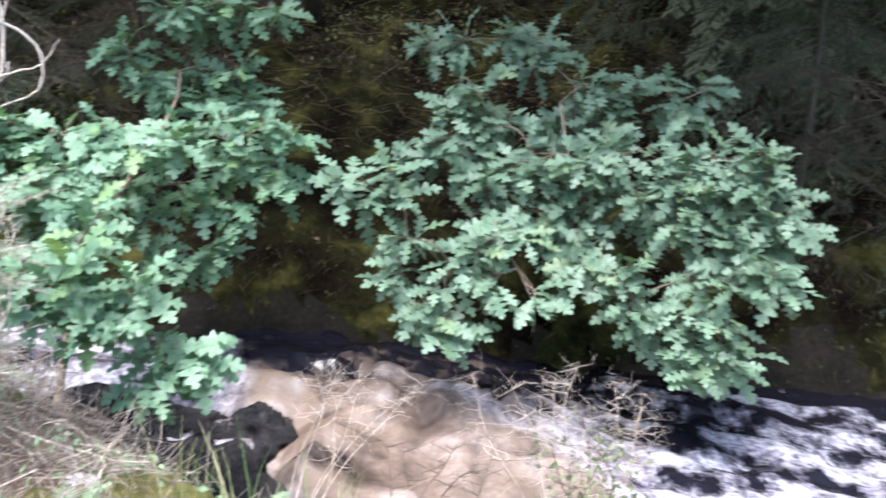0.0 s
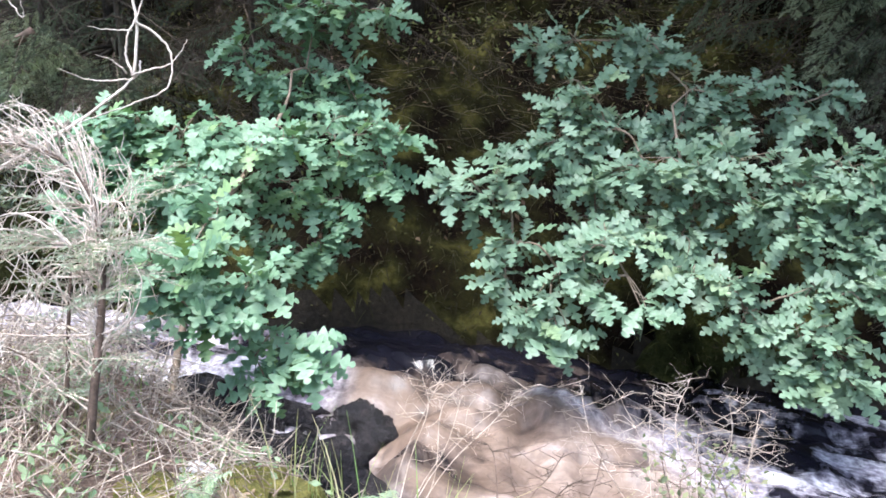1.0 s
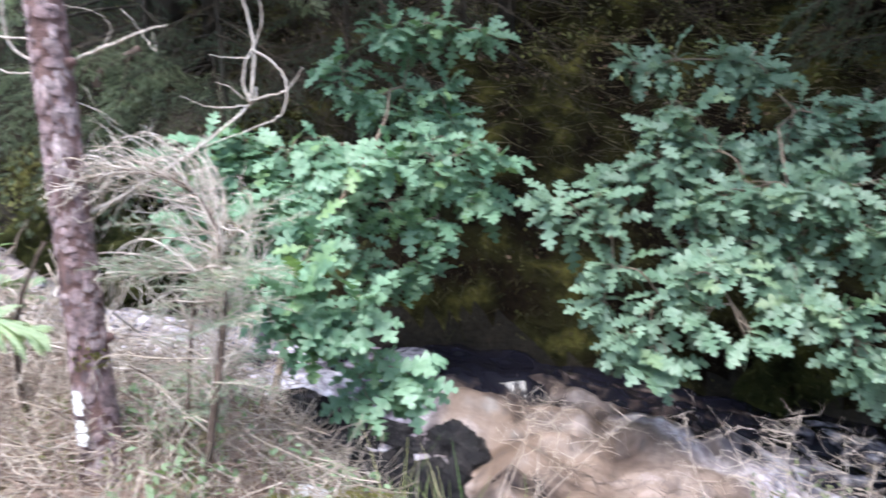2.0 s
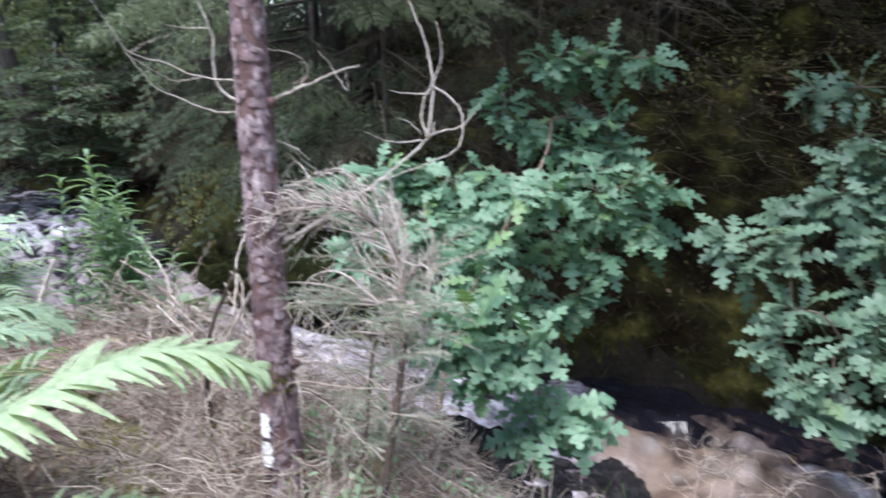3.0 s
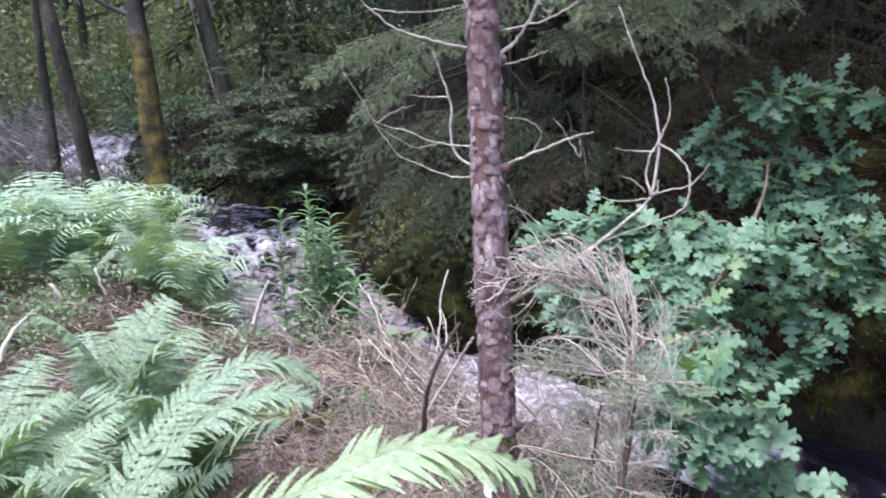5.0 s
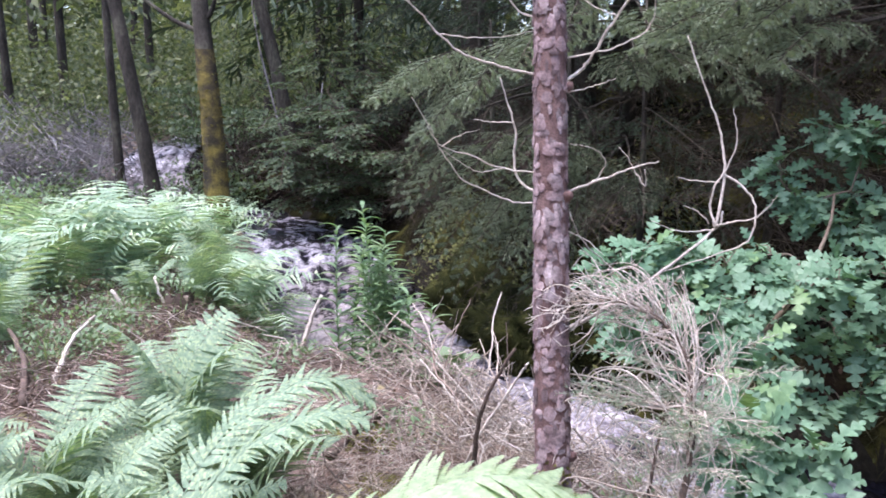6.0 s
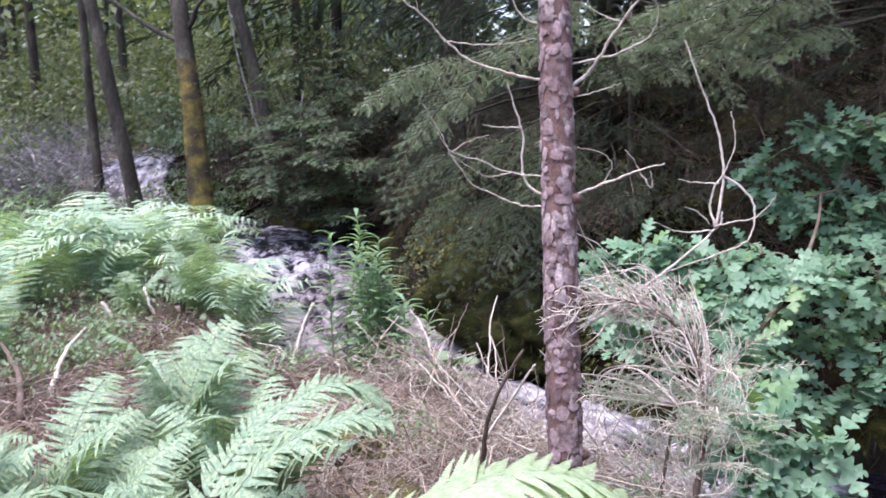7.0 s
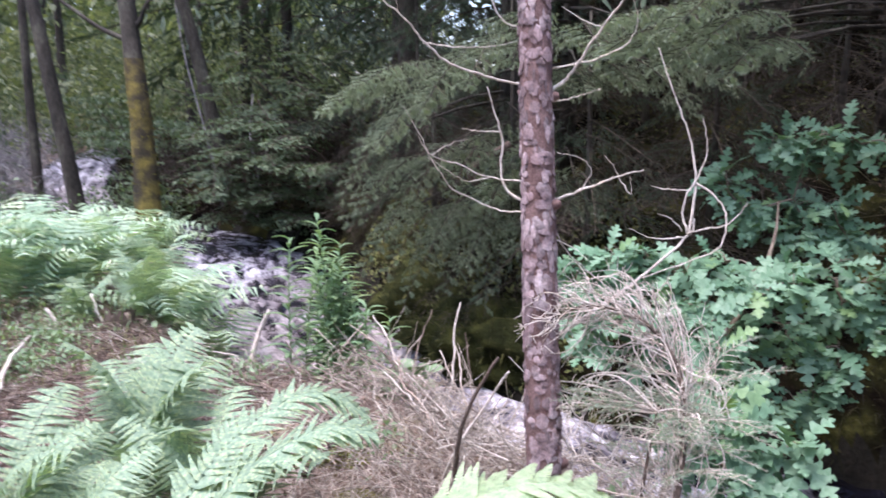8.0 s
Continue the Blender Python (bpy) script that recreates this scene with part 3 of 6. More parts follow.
    for k, (z0, z1, a0, w) in enumerate([(0.535, 0.605, 4.78, 0.27), (0.45, 0.522, 4.8, 0.32)]):
        n = 9
        start = len(mark.v)
        for i in range(n):
            z = z0 + (z1 - z0) * i / (n - 1)
            for s in (-1, 1):
                a = a0 + s * w * (0.8 + 0.2 * math.sin(i * 2.1 + k + s)) * (0.6 + 0.4 * math.sin(math.pi * (i + 0.6) / n))
                mark.v.append(inv @ trunk_line(z) + Vector((math.cos(a), math.sin(a), 0)) * (radius(z) + 0.0135))
        mark.f += [(start + 2 * i, start + 2 * i + 1, start + 2 * i + 3, start + 2 * i + 2) for i in range(n - 1)]
    part("paint_mark", mark, PAINT, tree, "white paint blaze")
    moss = Geo()
    for _ in range(70):
        z = 0.66 + abs(random.gauss(0, 0.035)) if random.random() < 0.5 else rnd(0.25, 0.42)
        a = rnd(-1.7, 0.2)
        c = inv @ trunk_line(z) + Vector((math.cos(a), math.sin(a), 0)) * (radius(z) + 0.004)
        moss.add([(-0.006, 0, 0), (0.006, 0, 0), (0.002, 0.004, 0.012), (0, -0.006, 0.006)], [(0, 1, 2), (0, 3, 1), (3, 2, 1)], Matrix.Translation(c) @ Euler((rnd(0, 6), rnd(0, 6), rnd(0, 6))).to_matrix().to_4x4())
    part("moss", moss, YELLOW_MOSS, tree, "tufts of green moss")["kind"] = "stuff"
    return tree


spruce_trunk()


# ---- dead saplings on the bank ----
def haze_spray(length, seed):
    """A flat fan of fine twigs that still holds its fading grey-green needles."""
    rng = random.Random(seed)
    wood, green = Geo(), Geo()
    at = lambda u: Vector((0.02 * math.sin(4 * u + seed), length * u, 0.05 * length * math.sin(2.5 * u) - 0.12 * length * u * u))
    wood.tube([at(i / 6) for i in range(7)], 0.0022, 0.0008, 4, False)
    lines = [(at(k / 8), at((k + 1) / 8)) for k in range(1, 8)]
    for k in range(14):
        u = 0.15 + 0.8 * k / 14
        p, side = at(u), -1 if k % 2 else 1
        reach = length * 0.42 * (1.05 - u) * rng.uniform(0.7, 1.2)
        q = p + Vector((side * reach * 0.75, reach * 0.6, rng.uniform(-0.3, 0.15) * reach))
        wood.tube([p, p.lerp(q, 0.5) + Vector((0, 0, 0.004)), q], 0.0013, 0.0006, 3, False)
        lines.append((p, q))
    for a, b in lines:
        d = (b - a).normalized()
        for _ in range(int((b - a).length / 0.0036)):
            p = a.lerp(b, rng.random())
            out = Vector((rng.uniform(-1, 1), rng.uniform(-1, 1), rng.uniform(-0.6, 1)))
            out = (out - d * out.dot(d)).normalized()
            w = d.cross(out) * 0.0013
            green.add([p - w, p + w, p + out * 0.011 + d * 0.009], [(0, 1, 2)])
    return wood.mesh("spray", PALE_TWIG, False), green.mesh("needles", FADED_NEEDLE, False)


def bent_sapling():
    base = Vector((-1.22, 2.0, 0.26))
    m = Matrix.Translation(base)
    tree = thing("dead_sapling", m, "dying spruce sapling, its bare top bent over above faded needles", "sapling")
    inv = m.inverted()
    line = curve([(-1.22, 2.0, 0.26), (-1.2, 2.04, 0.5), (-1.19, 2.1, 0.74), (-1.21, 2.16, 0.93), (-1.27, 2.2, 1.07), (-1.37, 2.2, 1.16), (-1.5, 2.13, 1.2), (-1.6, 2.05, 1.16)], 8)
    part("stem", Geo().tube([inv @ p for p in line], 0.014, 0.003, 8), DARK_STICK, tree, "dark barkless stem")
    second = curve([(-1.32, 2.02, 0.27), (-1.3, 2.06, 0.5), (-1.29, 2.1, 0.75), (-1.28, 2.13, 0.92)], 6)
    part("stem", Geo().tube([inv @ p for p in second], 0.009, 0.003, 7), DARK_STICK, tree)
    fine = Geo()
    n = len(line)
    for i in range(10, n - 1):
        t = i / (n - 1)
        d = (line[min(i + 1, n - 1)] - line[i - 1]).normalized()
        for _ in range(3):
            side = scatter(1)
            side = (side - d * side.dot(d)).normalized()
            p0 = line[i]
            reach = min(rnd(0.1, 0.36), max(0.07, p0.x + 1.63))
            bow = side * rnd(0.015, 0.13)
            sag = Vector((-0.02, 0, -0.16 * reach * (t > 0.6)))
            pts = [p0, p0 + d * reach * 0.3 + bow * 0.8, p0 + d * reach * 0.65 + bow * 1.1 + sag * 0.5, p0 + d * reach + bow * 0.7 + sag + Vector((0, 0, -rnd(0.0, 0.07)))]
            c = curve([q + scatter(0.009 * (k > 0)) for k, q in enumerate(pts)], 4)
            part("twig", Geo().tube([inv @ q for q in c], 0.0025, 0.0009, 4, False), PALE_TWIG if random.random() < 0.35 else DEAD_WOOD, tree)
            for _ in range(5):
                q = c[random.randrange(3, len(c))]
                e = q + scatter(0.045) + d * 0.025
                fine.tube([inv @ q, inv @ (q.lerp(e, 0.5) + scatter(0.01)), inv @ e], 0.0014, 0.0007, 3, False)
    for i in range(6, 40):
        p0 = line[i] if i % 3 else second[min(i, len(second) - 1)]
        reach, rise = rnd(0.16, 0.4), rnd(-0.02, 0.12)
        side = Vector((-1, rnd(-0.5, 0.6), 0)).normalized() if random.random() < 0.75 else Vector((rnd(0.3, 1), rnd(-0.6, 0.6), 0)).normalized() * 0.6
        c = curve([p0, p0 + side * reach * 0.4 + Vector((0, 0, rise)), p0 + side * reach * 0.8 + Vector((0, 0, rise * 0.7)) + scatter(0.02), p0 + side * reach + Vector((0, 0, rise - rnd(0.05, 0.16))) + scatter(0.02)], 5)
        part("twig", Geo().tube([inv @ q for q in c], 0.0034, 0.0012, 4, False), DEAD_WOOD if i > 18 else PALE_TWIG, tree)
        for _ in range(7):
            q = c[random.randrange(3, len(c))]
            e = q + scatter(0.06) + Vector((0, 0, -0.03))
            fine.tube([inv @ q, inv @ (q.lerp(e, 0.5) + scatter(0.012)), inv @ e], 0.0014, 0.0007, 3, False)
    for i in [k // 2 for k in range(16, 62)]:
        ang = rnd(0, 6.3)
        side = Vector((math.cos(ang) - 0.35, math.sin(ang) * 0.8, rnd(-0.1, 0.4)))
        p0 = line[i] if random.random() < 0.6 else second[min(i, len(second) - 1)]
        w, g = random.choice(HAZE)
        spray = put("spray", w, tree, aim(inv @ p0, side, (0, 0, 1), rnd(0.55, 1.15)))
        spray["kind"] = "stuff"
        put("needles", g, spray)["kind"] = "stuff"
    part("twiglet", fine, DEAD_WOOD, tree)["kind"] = "stuff"
    return tree


FADED_NEEDLE = leafy("faded_spruce_needle", [(0.24, 0.32, 0.24), (0.33, 0.41, 0.32), (0.42, 0.47, 0.38)], 0.6, 0.2)
HAZE = [haze_spray(0.3, 70 + k) for k in range(4)]
bent_sapling()


# ---- oaks over the water ----
def oak_leaf_mesh(seed, size=0.132):
    """A blunt-lobed leaf, narrow at its stalk and broadest past the middle."""
    rng = random.Random(seed)
    steps = [(0.0, 0.012), (0.09, 0.02), (0.15, 0.06), (0.22, 0.12), (0.26, 0.125), (0.28, 0.04), (0.325, 0.08), (0.4, 0.2), (0.46, 0.235), (0.485, 0.19), (0.495, 0.045), (0.54, 0.115), (0.62, 0.265), (0.68, 0.29), (0.71, 0.23), (0.72, 0.05), (0.76, 0.12), (0.83, 0.225), (0.875, 0.215), (0.895, 0.05), (0.925, 0.1), (0.97, 0.1), (1.0, 0.03)]
    v, f = [], []
    for i, (u, w) in enumerate(steps):
        droop = -0.28 * u * u + 0.025 * math.sin(u * 9 + seed)
        wl, wr = w * rng.uniform(0.72, 1.02), w * rng.uniform(0.72, 1.02)
        v += [(-wl, u, droop + 0.3 * wl * rng.uniform(0.1, 1.0)), (0, u, droop), (wr, u, droop + 0.3 * wr * rng.uniform(0.1, 1.0))]
    for i in range(len(steps) - 1):
        a = 3 * i
        f += [(a, a + 1, a + 4, a + 3), (a + 1, a + 2, a + 5, a + 4)]
    return [Vector((p[0] * size, p[1] * size * 1.18, p[2] * size)) for p in v], f


OAK_LEAVES = [oak_leaf_mesh(k) for k in range(6)]
OAK_MESHES = {mat: [Geo().add(*d).mesh("leaf", mat) for d in OAK_LEAVES] for mat in (OAK_LEAF, YOUNG_OAK_LEAF)}


def oak(base, trunk, boughs, label, leaves_a_bough, seed, size=1.0, mat=OAK_LEAF):
    random.seed(seed)
    m = Matrix.Translation(base)
    inv = m.inverted()
    tree = thing("oak_sapling", m, label, "oak")
    stem = curve(trunk, 6)
    part("trunk", Geo().tube([inv @ p for p in stem], 0.022, 0.006, 8), TWIG, tree)
    poses = []
    twigs = Geo()
    forks = list(stem[len(stem) // 4:])
    for centre, r in sorted(boughs, key=lambda e: min((Vector(e[0]) - p).length for p in stem)):
        c = Vector(centre)
        p0 = min(forks, key=lambda p: (p - c).length)
        mid = p0.lerp(c, 0.5) + Vector((0, 0, 0.03)) + scatter(0.03)
        limb = curve([p0, mid, c], 6)
        forks += limb[3:]
        g = Geo().tube([inv @ p for p in limb], 0.006, 0.0025, 6)
        count = leaves_a_bough * (r / 0.25) ** 2
        tips = max(3, int(count / 6.3))
        for _ in range(tips):
            d = scatter(1)
            while d.length > 1:
                d = scatter(1)
            tip = c + Vector((d.x * r * 0.85, d.y * r * 0.8, d.z * r * 0.8))
            root = limb[random.randrange(len(limb) // 2, len(limb))]
            bend = root.lerp(tip, 0.5) + scatter(0.03) + Vector((0, 0, 0.02))
            tw = curve([root, bend, tip], 3)
            twigs.tube([inv @ p for p in tw], 0.003, 0.0015, 4, False)
            out = (tip - root).normalized() if (tip - root).length > 1e-3 else Vector((0, 0, 1))
            spin = rnd(0, 6.3)
            for q in range(random.choice((5, 6, 6, 7, 8))):
                ang = spin + q * 2.4
                back = rnd(0.0, 0.09)
                ring = out.orthogonal().normalized()
                side = Matrix.Rotation(ang, 3, out) @ ring
                along = (out * rnd(0.1, 0.8) + side + Vector((0, -0.1, -0.1)))
                along = Vector((along.x, along.y, along.z * 0.6)).normalized()
                up = (Vector((0.05, -0.55, 0.9)) + scatter(0.42)).normalized()
                poses.append(aim(tip - out * back, along, up, size * rnd(0.6, 1.1)))
        part("limb", g, TWIG, tree)
    part("twig", twigs, TWIG, tree)["kind"] = "stuff"
    poses.sort(key=lambda p: p.translation.y + rnd(-0.5, 0.5))
    for p in poses[:300]:
        put("leaf", random.choice(OAK_MESHES[mat]), tree, inv @ p)
    rest = Geo()
    for p in poses[300:]:
        d = random.choice(OAK_LEAVES)
        rest.add(d[0], d[1], inv @ p)
    if rest.v:
        part("foliage", rest, mat, tree)["kind"] = "stuff"
    return tree


OAK_CROWN = [((-1.87, 4.40, 1.39), 0.13), ((-1.80, 4.44, 1.26), 0.13), ((-1.65, 4.51, 1.62), 0.15), ((-1.54, 4.56, 1.56), 0.13), ((-1.42, 4.60, 1.64), 0.15), ((-1.28, 4.65, 1.61), 0.13), ((-1.13, 4.70, 1.59), 0.10), ((-1.54, 4.55, 1.26), 0.13), ((-1.37, 4.61, 1.26), 0.13), ((-1.28, 4.63, 1.10), 0.15), ((-1.49, 4.56, 1.10), 0.16), ((-1.72, 4.47, 1.17), 0.13)]
OAK_MIDDLE = [((-2.11, 3.21, 0.97), 0.11), ((-2.06, 3.23, 0.85), 0.11), ((-1.99, 3.31, 1.03), 0.12), ((-1.87, 3.39, 1.04), 0.13), ((-1.73, 3.48, 1.06), 0.12), ((-1.68, 3.75, 1.07), 0.10), ((-1.91, 3.35, 0.92), 0.12), ((-1.75, 3.45, 0.91), 0.13), ((-1.68, 3.72, 0.87), 0.15), ((-1.54, 3.81, 0.98), 0.14), ((-1.40, 3.88, 1.00), 0.15), ((-1.20, 3.96, 1.02), 0.15)]
OAK_SPRAYS = [((-1.00, 3.98, 1.03), 0.10), ((-0.87, 4.01, 1.02), 0.08), ((-0.95, 3.97, 0.87), 0.09), ((-0.94, 3.95, 0.76), 0.08), ((-1.13, 3.91, 0.87), 0.13), ((-1.35, 3.81, 0.79), 0.14), ((-1.27, 3.82, 0.68), 0.11), ((-1.54, 3.71, 0.77), 0.14), ((-1.72, 3.61, 0.76), 0.14), ((-1.79, 3.39, 0.77), 0.13), ((-1.82, 3.35, 0.67), 0.11), ((-1.72, 3.40, 0.64), 0.10), ((-1.51, 3.69, 0.61), 0.12), ((-1.45, 3.68, 0.48), 0.10), ((-1.30, 3.74, 0.45), 0.12), ((-1.18, 3.80, 0.50), 0.09), ((-1.12, 3.88, 0.68), 0.10)]
OAK_SKIRT = [((-1.35, 2.57, 0.74), 0.07), ((-1.25, 2.62, 0.72), 0.09), ((-1.29, 2.57, 0.63), 0.07), ((-1.15, 2.65, 0.62), 0.08), ((-1.08, 2.68, 0.61), 0.09), ((-1.05, 2.71, 0.65), 0.06), ((-1.17, 2.60, 0.53), 0.08), ((-0.98, 2.77, 0.40), 0.07), ((-0.90, 2.78, 0.34), 0.07), ((-1.00, 2.70, 0.29), 0.06), ((-0.87, 2.80, 0.36), 0.07)]
OAK_BACK = [((-2.12, 3.23, 1.06), 0.10), ((-2.01, 3.29, 1.10), 0.10), ((-1.88, 3.36, 1.13), 0.10), ((-1.75, 3.39, 1.05), 0.11), ((-1.99, 3.15, 0.97), 0.10), ((-1.85, 3.21, 0.92), 0.10), ((-1.72, 3.26, 0.89), 0.10), ((-1.58, 3.32, 0.94), 0.12), ((-1.98, 2.99, 0.80), 0.09), ((-1.52, 3.20, 0.82), 0.11), ((-1.39, 3.11, 0.77), 0.11), ((-1.36, 2.88, 0.73), 0.10), ((-1.39, 3.50, 1.00), 0.12), ((-1.27, 3.64, 1.04), 0.12)]
FAR_OAK_TIPS = [((-0.55, 3.75, 0.85), 0.09), ((-0.44, 3.75, 0.75), 0.09), ((-0.38, 3.79, 0.88), 0.06), ((-0.28, 3.73, 0.59), 0.09), ((-0.30, 3.68, 0.44), 0.09), ((-0.19, 3.65, 0.31), 0.11), ((-0.06, 3.63, 0.25), 0.09), ((-0.08, 3.60, 0.17), 0.07), ((-0.10, 3.70, 0.43), 0.11), ((0.01, 3.74, 0.53), 0.10), ((0.12, 3.70, 0.42), 0.11), ((0.15, 3.75, 0.59), 0.14), ((0.31, 3.66, 0.33), 0.06), ((-0.32, 4.42, 0.89), 0.11), ((-0.15, 4.44, 0.95), 0.15), ((-0.13, 4.46, 1.13), 0.14), ((-0.05, 4.48, 1.22), 0.15), ((0.08, 4.47, 1.04), 0.17)]
FAR_OAK_CROWN = [((-0.36, 4.86, 1.40), 0.12), ((-0.15, 4.88, 1.47), 0.14), ((0.07, 4.89, 1.47), 0.14), ((0.25, 4.89, 1.46), 0.14), ((0.34, 4.89, 1.40), 0.10), ((0.23, 4.89, 1.31), 0.12), ((0.50, 4.87, 1.22), 0.14), ((0.68, 4.85, 1.17), 0.14), ((0.84, 4.84, 1.23), 0.12), ((1.03, 4.80, 1.15), 0.14), ((1.18, 4.78, 1.23), 0.09), ((1.07, 4.78, 1.04), 0.11), ((0.43, 4.85, 0.95), 0.19), ((0.66, 4.84, 1.00), 0.19)]
FAR_OAK_HEART = [((0.04, 4.28, 0.78), 0.19), ((0.06, 4.23, 0.56), 0.17), ((0.28, 4.29, 0.87), 0.19), ((0.33, 4.24, 0.60), 0.19), ((0.57, 4.27, 0.86), 0.20), ((0.74, 4.26, 0.93), 0.19), ((0.78, 4.22, 0.69), 0.20), ((0.51, 4.23, 0.62), 0.17), ((0.45, 4.19, 0.43), 0.16), ((0.99, 4.21, 0.84), 0.21), ((1.00, 4.16, 0.64), 0.21), ((1.18, 4.18, 0.93), 0.17), ((1.24, 4.13, 0.76), 0.20), ((1.26, 4.08, 0.54), 0.20), ((1.40, 4.07, 0.66), 0.22), ((1.38, 4.12, 0.90), 0.20)]
FAR_OAK_SKIRT = [((1.08, 3.92, 0.37), 0.13), ((1.23, 3.88, 0.39), 0.14), ((1.35, 3.86, 0.44), 0.18), ((0.69, 3.99, 0.37), 0.15), ((0.54, 4.02, 0.40), 0.13), ((0.77, 3.93, 0.23), 0.13), ((0.89, 3.88, 0.15), 0.15), ((1.02, 3.88, 0.22), 0.15), ((1.05, 3.82, 0.07), 0.15), ((1.16, 3.82, 0.15), 0.14), ((1.21, 3.76, 0.04), 0.10), ((1.10, 3.78, 0.00), 0.10)]
oak((-1.58, 2.95, -0.3), [(-1.58, 2.92, -0.35), (-1.6, 3.0, -0.05), (-1.62, 3.2, 0.3), (-1.6, 3.45, 0.65), (-1.5, 3.75, 0.95), (-1.55, 4.2, 1.15), (-1.6, 4.4, 1.3)], OAK_CROWN + OAK_MIDDLE + OAK_SPRAYS + OAK_SKIRT + OAK_BACK, "young oak with lobed blue-green leaves overhanging the stream", 98, 11, 1.15, YOUNG_OAK_LEAF)
oak((0.72, 5.1, 0.15), [(0.72, 5.15, 0.0), (0.72, 4.95, 0.3), (0.65, 4.6, 0.5), (0.55, 4.3, 0.65), (0.45, 4.3, 0.9), (0.4, 4.6, 1.15)], FAR_OAK_TIPS + FAR_OAK_CROWN + FAR_OAK_HEART + FAR_OAK_SKIRT, "spreading young oak with pale blue-green lobed leaves over the water", 100, 23, 1.15)
random.seed(5)


# ---- ferns ----
def frond_mesh(length, seed, pairs=24, teeth=9, arch=0.5, line=None, wide=0.2, plump=0.56, mat=None):
    rng = random.Random(seed)
    g = Geo()

    def at(u):
        if line:
            k = u * (len(line) - 1)
            a = min(int(k), len(line) - 2)
            return line[a].lerp(line[a + 1], k - a)
        return Vector((0.03 * math.sin(u * 3 + seed), length * (u * 0.92), length * (arch * u * (1.15 - u * u * 1.15) + 0.12 * u)))

    g.tube([at(i / 10) for i in range(11)], 0.003 * length / 0.6, 0.0007, 4, False)
    for k in range(pairs):
        u = 0.16 + 0.83 * k / (pairs - 1)
        c = at(u)
        d = (at(min(1, u + 0.03)) - at(max(0, u - 0.03))).normalized()
        reach = length * wide * math.sin(math.pi * (0.12 + 0.88 * (1 - (u - 0.16) / 0.84) ** 0.9 * 0.72)) * rng.uniform(0.8, 1.12)
        for s in (-1, 1):
            side = d.cross(Vector((0, 0, 1))).normalized() * s
            up = side.cross(d) * s
            ahead = rng.uniform(0.42, 0.6) if line else rng.uniform(0.12, 0.32)
            way = (side * 0.93 + d * ahead - up * (rng.uniform(-0.25, 0.25) if line else rng.uniform(-0.1, 0.35))).normalized()
            cross = way.cross(up).normalized()
            w = length * 0.82 / pairs * plump
            bend = lambda q: c + way * reach * q - up * reach * 0.18 * q * q
            if teeth > 4:
                n = teeth * 2
                for i in range(n):
                    q0, q1 = i / n, (i + 1) / n
                    ww = w * (1 - q0) ** 0.7 * (0.7 if i == 0 else 1.0)
                    a, b2 = bend(q0), bend(q1)
                    for e in (-1, 1):
                        out = cross * ww * e
                        start = len(g.v)
                        g.v += [a, b2, a.lerp(b2, 0.95) + out * 0.8 + way * ww * 0.35 - up * ww * 0.1, a.lerp(b2, 0.6) + out + way * ww * 0.45 - up * ww * 0.15, a.lerp(b2, 0.25) + out * 0.85 + way * ww * 0.2]
                        g.f.append((start, start + 1, start + 2, start + 3, start + 4))
                continue
            start, n = len(g.v), teeth * 2
            for i in range(n + 1):
                q = i / n
                tooth = 1.0 if i % 2 else 0.42
                ww = w * tooth * (1 - q) ** 0.6 * (0.9 if q > 0.04 else 0.5)
                p = bend(q)
                g.v += [p - cross * ww + way * (0.012 * reach), p + cross * ww + way * (0.012 * reach)]
            for i in range(n):
                a = start + 2 * i
                g.f.append((a, a + 1, a + 3, a + 2))
    return g.mesh("frond", mat or FERN_LEAF)


FRONDS = [frond_mesh(0.62, 1, 34, 6, 0.3, wide=0.24, plump=0.7), frond_mesh(0.55, 2, 32, 6, 0.4, wide=0.24, plump=0.7), frond_mesh(0.7, 3, 36, 6, 0.3, wide=0.22, plump=0.7), frond_mesh(0.5, 4, 30, 6, 0.55, wide=0.25, plump=0.7)]
FAR_FRONDS = [frond_mesh(0.6, 5, 17, 4, 0.5, wide=0.24, plump=0.5, mat=BED_FERN), frond_mesh(0.6, 6, 17, 4, 0.75, wide=0.24, plump=0.5, mat=BED_FERN), frond_mesh(0.6, 7, 16, 4, 0.3, wide=0.26, plump=0.5, mat=BED_FERN)]


def fern(name, x, y, count, scale, fronds, label, lean=0.5, facing=None, spread=6.28, group="ferns on the bank", z=None, rise=0.95):
    p = thing(name, Matrix.Translation((x, y, height(x, y) - 0.01 if z is None else z)), label, "fern", group)
    for k in range(count):
        yaw = (facing if facing is not None else rnd(0, 6.3)) + spread * ((k + rnd(-0.3, 0.3)) / count - 0.5)
        tilt = rnd(0.0, 1.0) * lean
        me = random.choice(fronds)
        m = Matrix.Rotation(yaw, 4, "Z") @ Matrix.Rotation(rise - tilt, 4, "X") @ Matrix.Rotation(rnd(-0.4, 0.4), 4, "Y") @ Matrix.Scale(scale * rnd(0.8, 1.15), 4)
        put("frond", me, p, m)
    return p


FERN_LABEL = "pale green fern with arching feathery fronds"


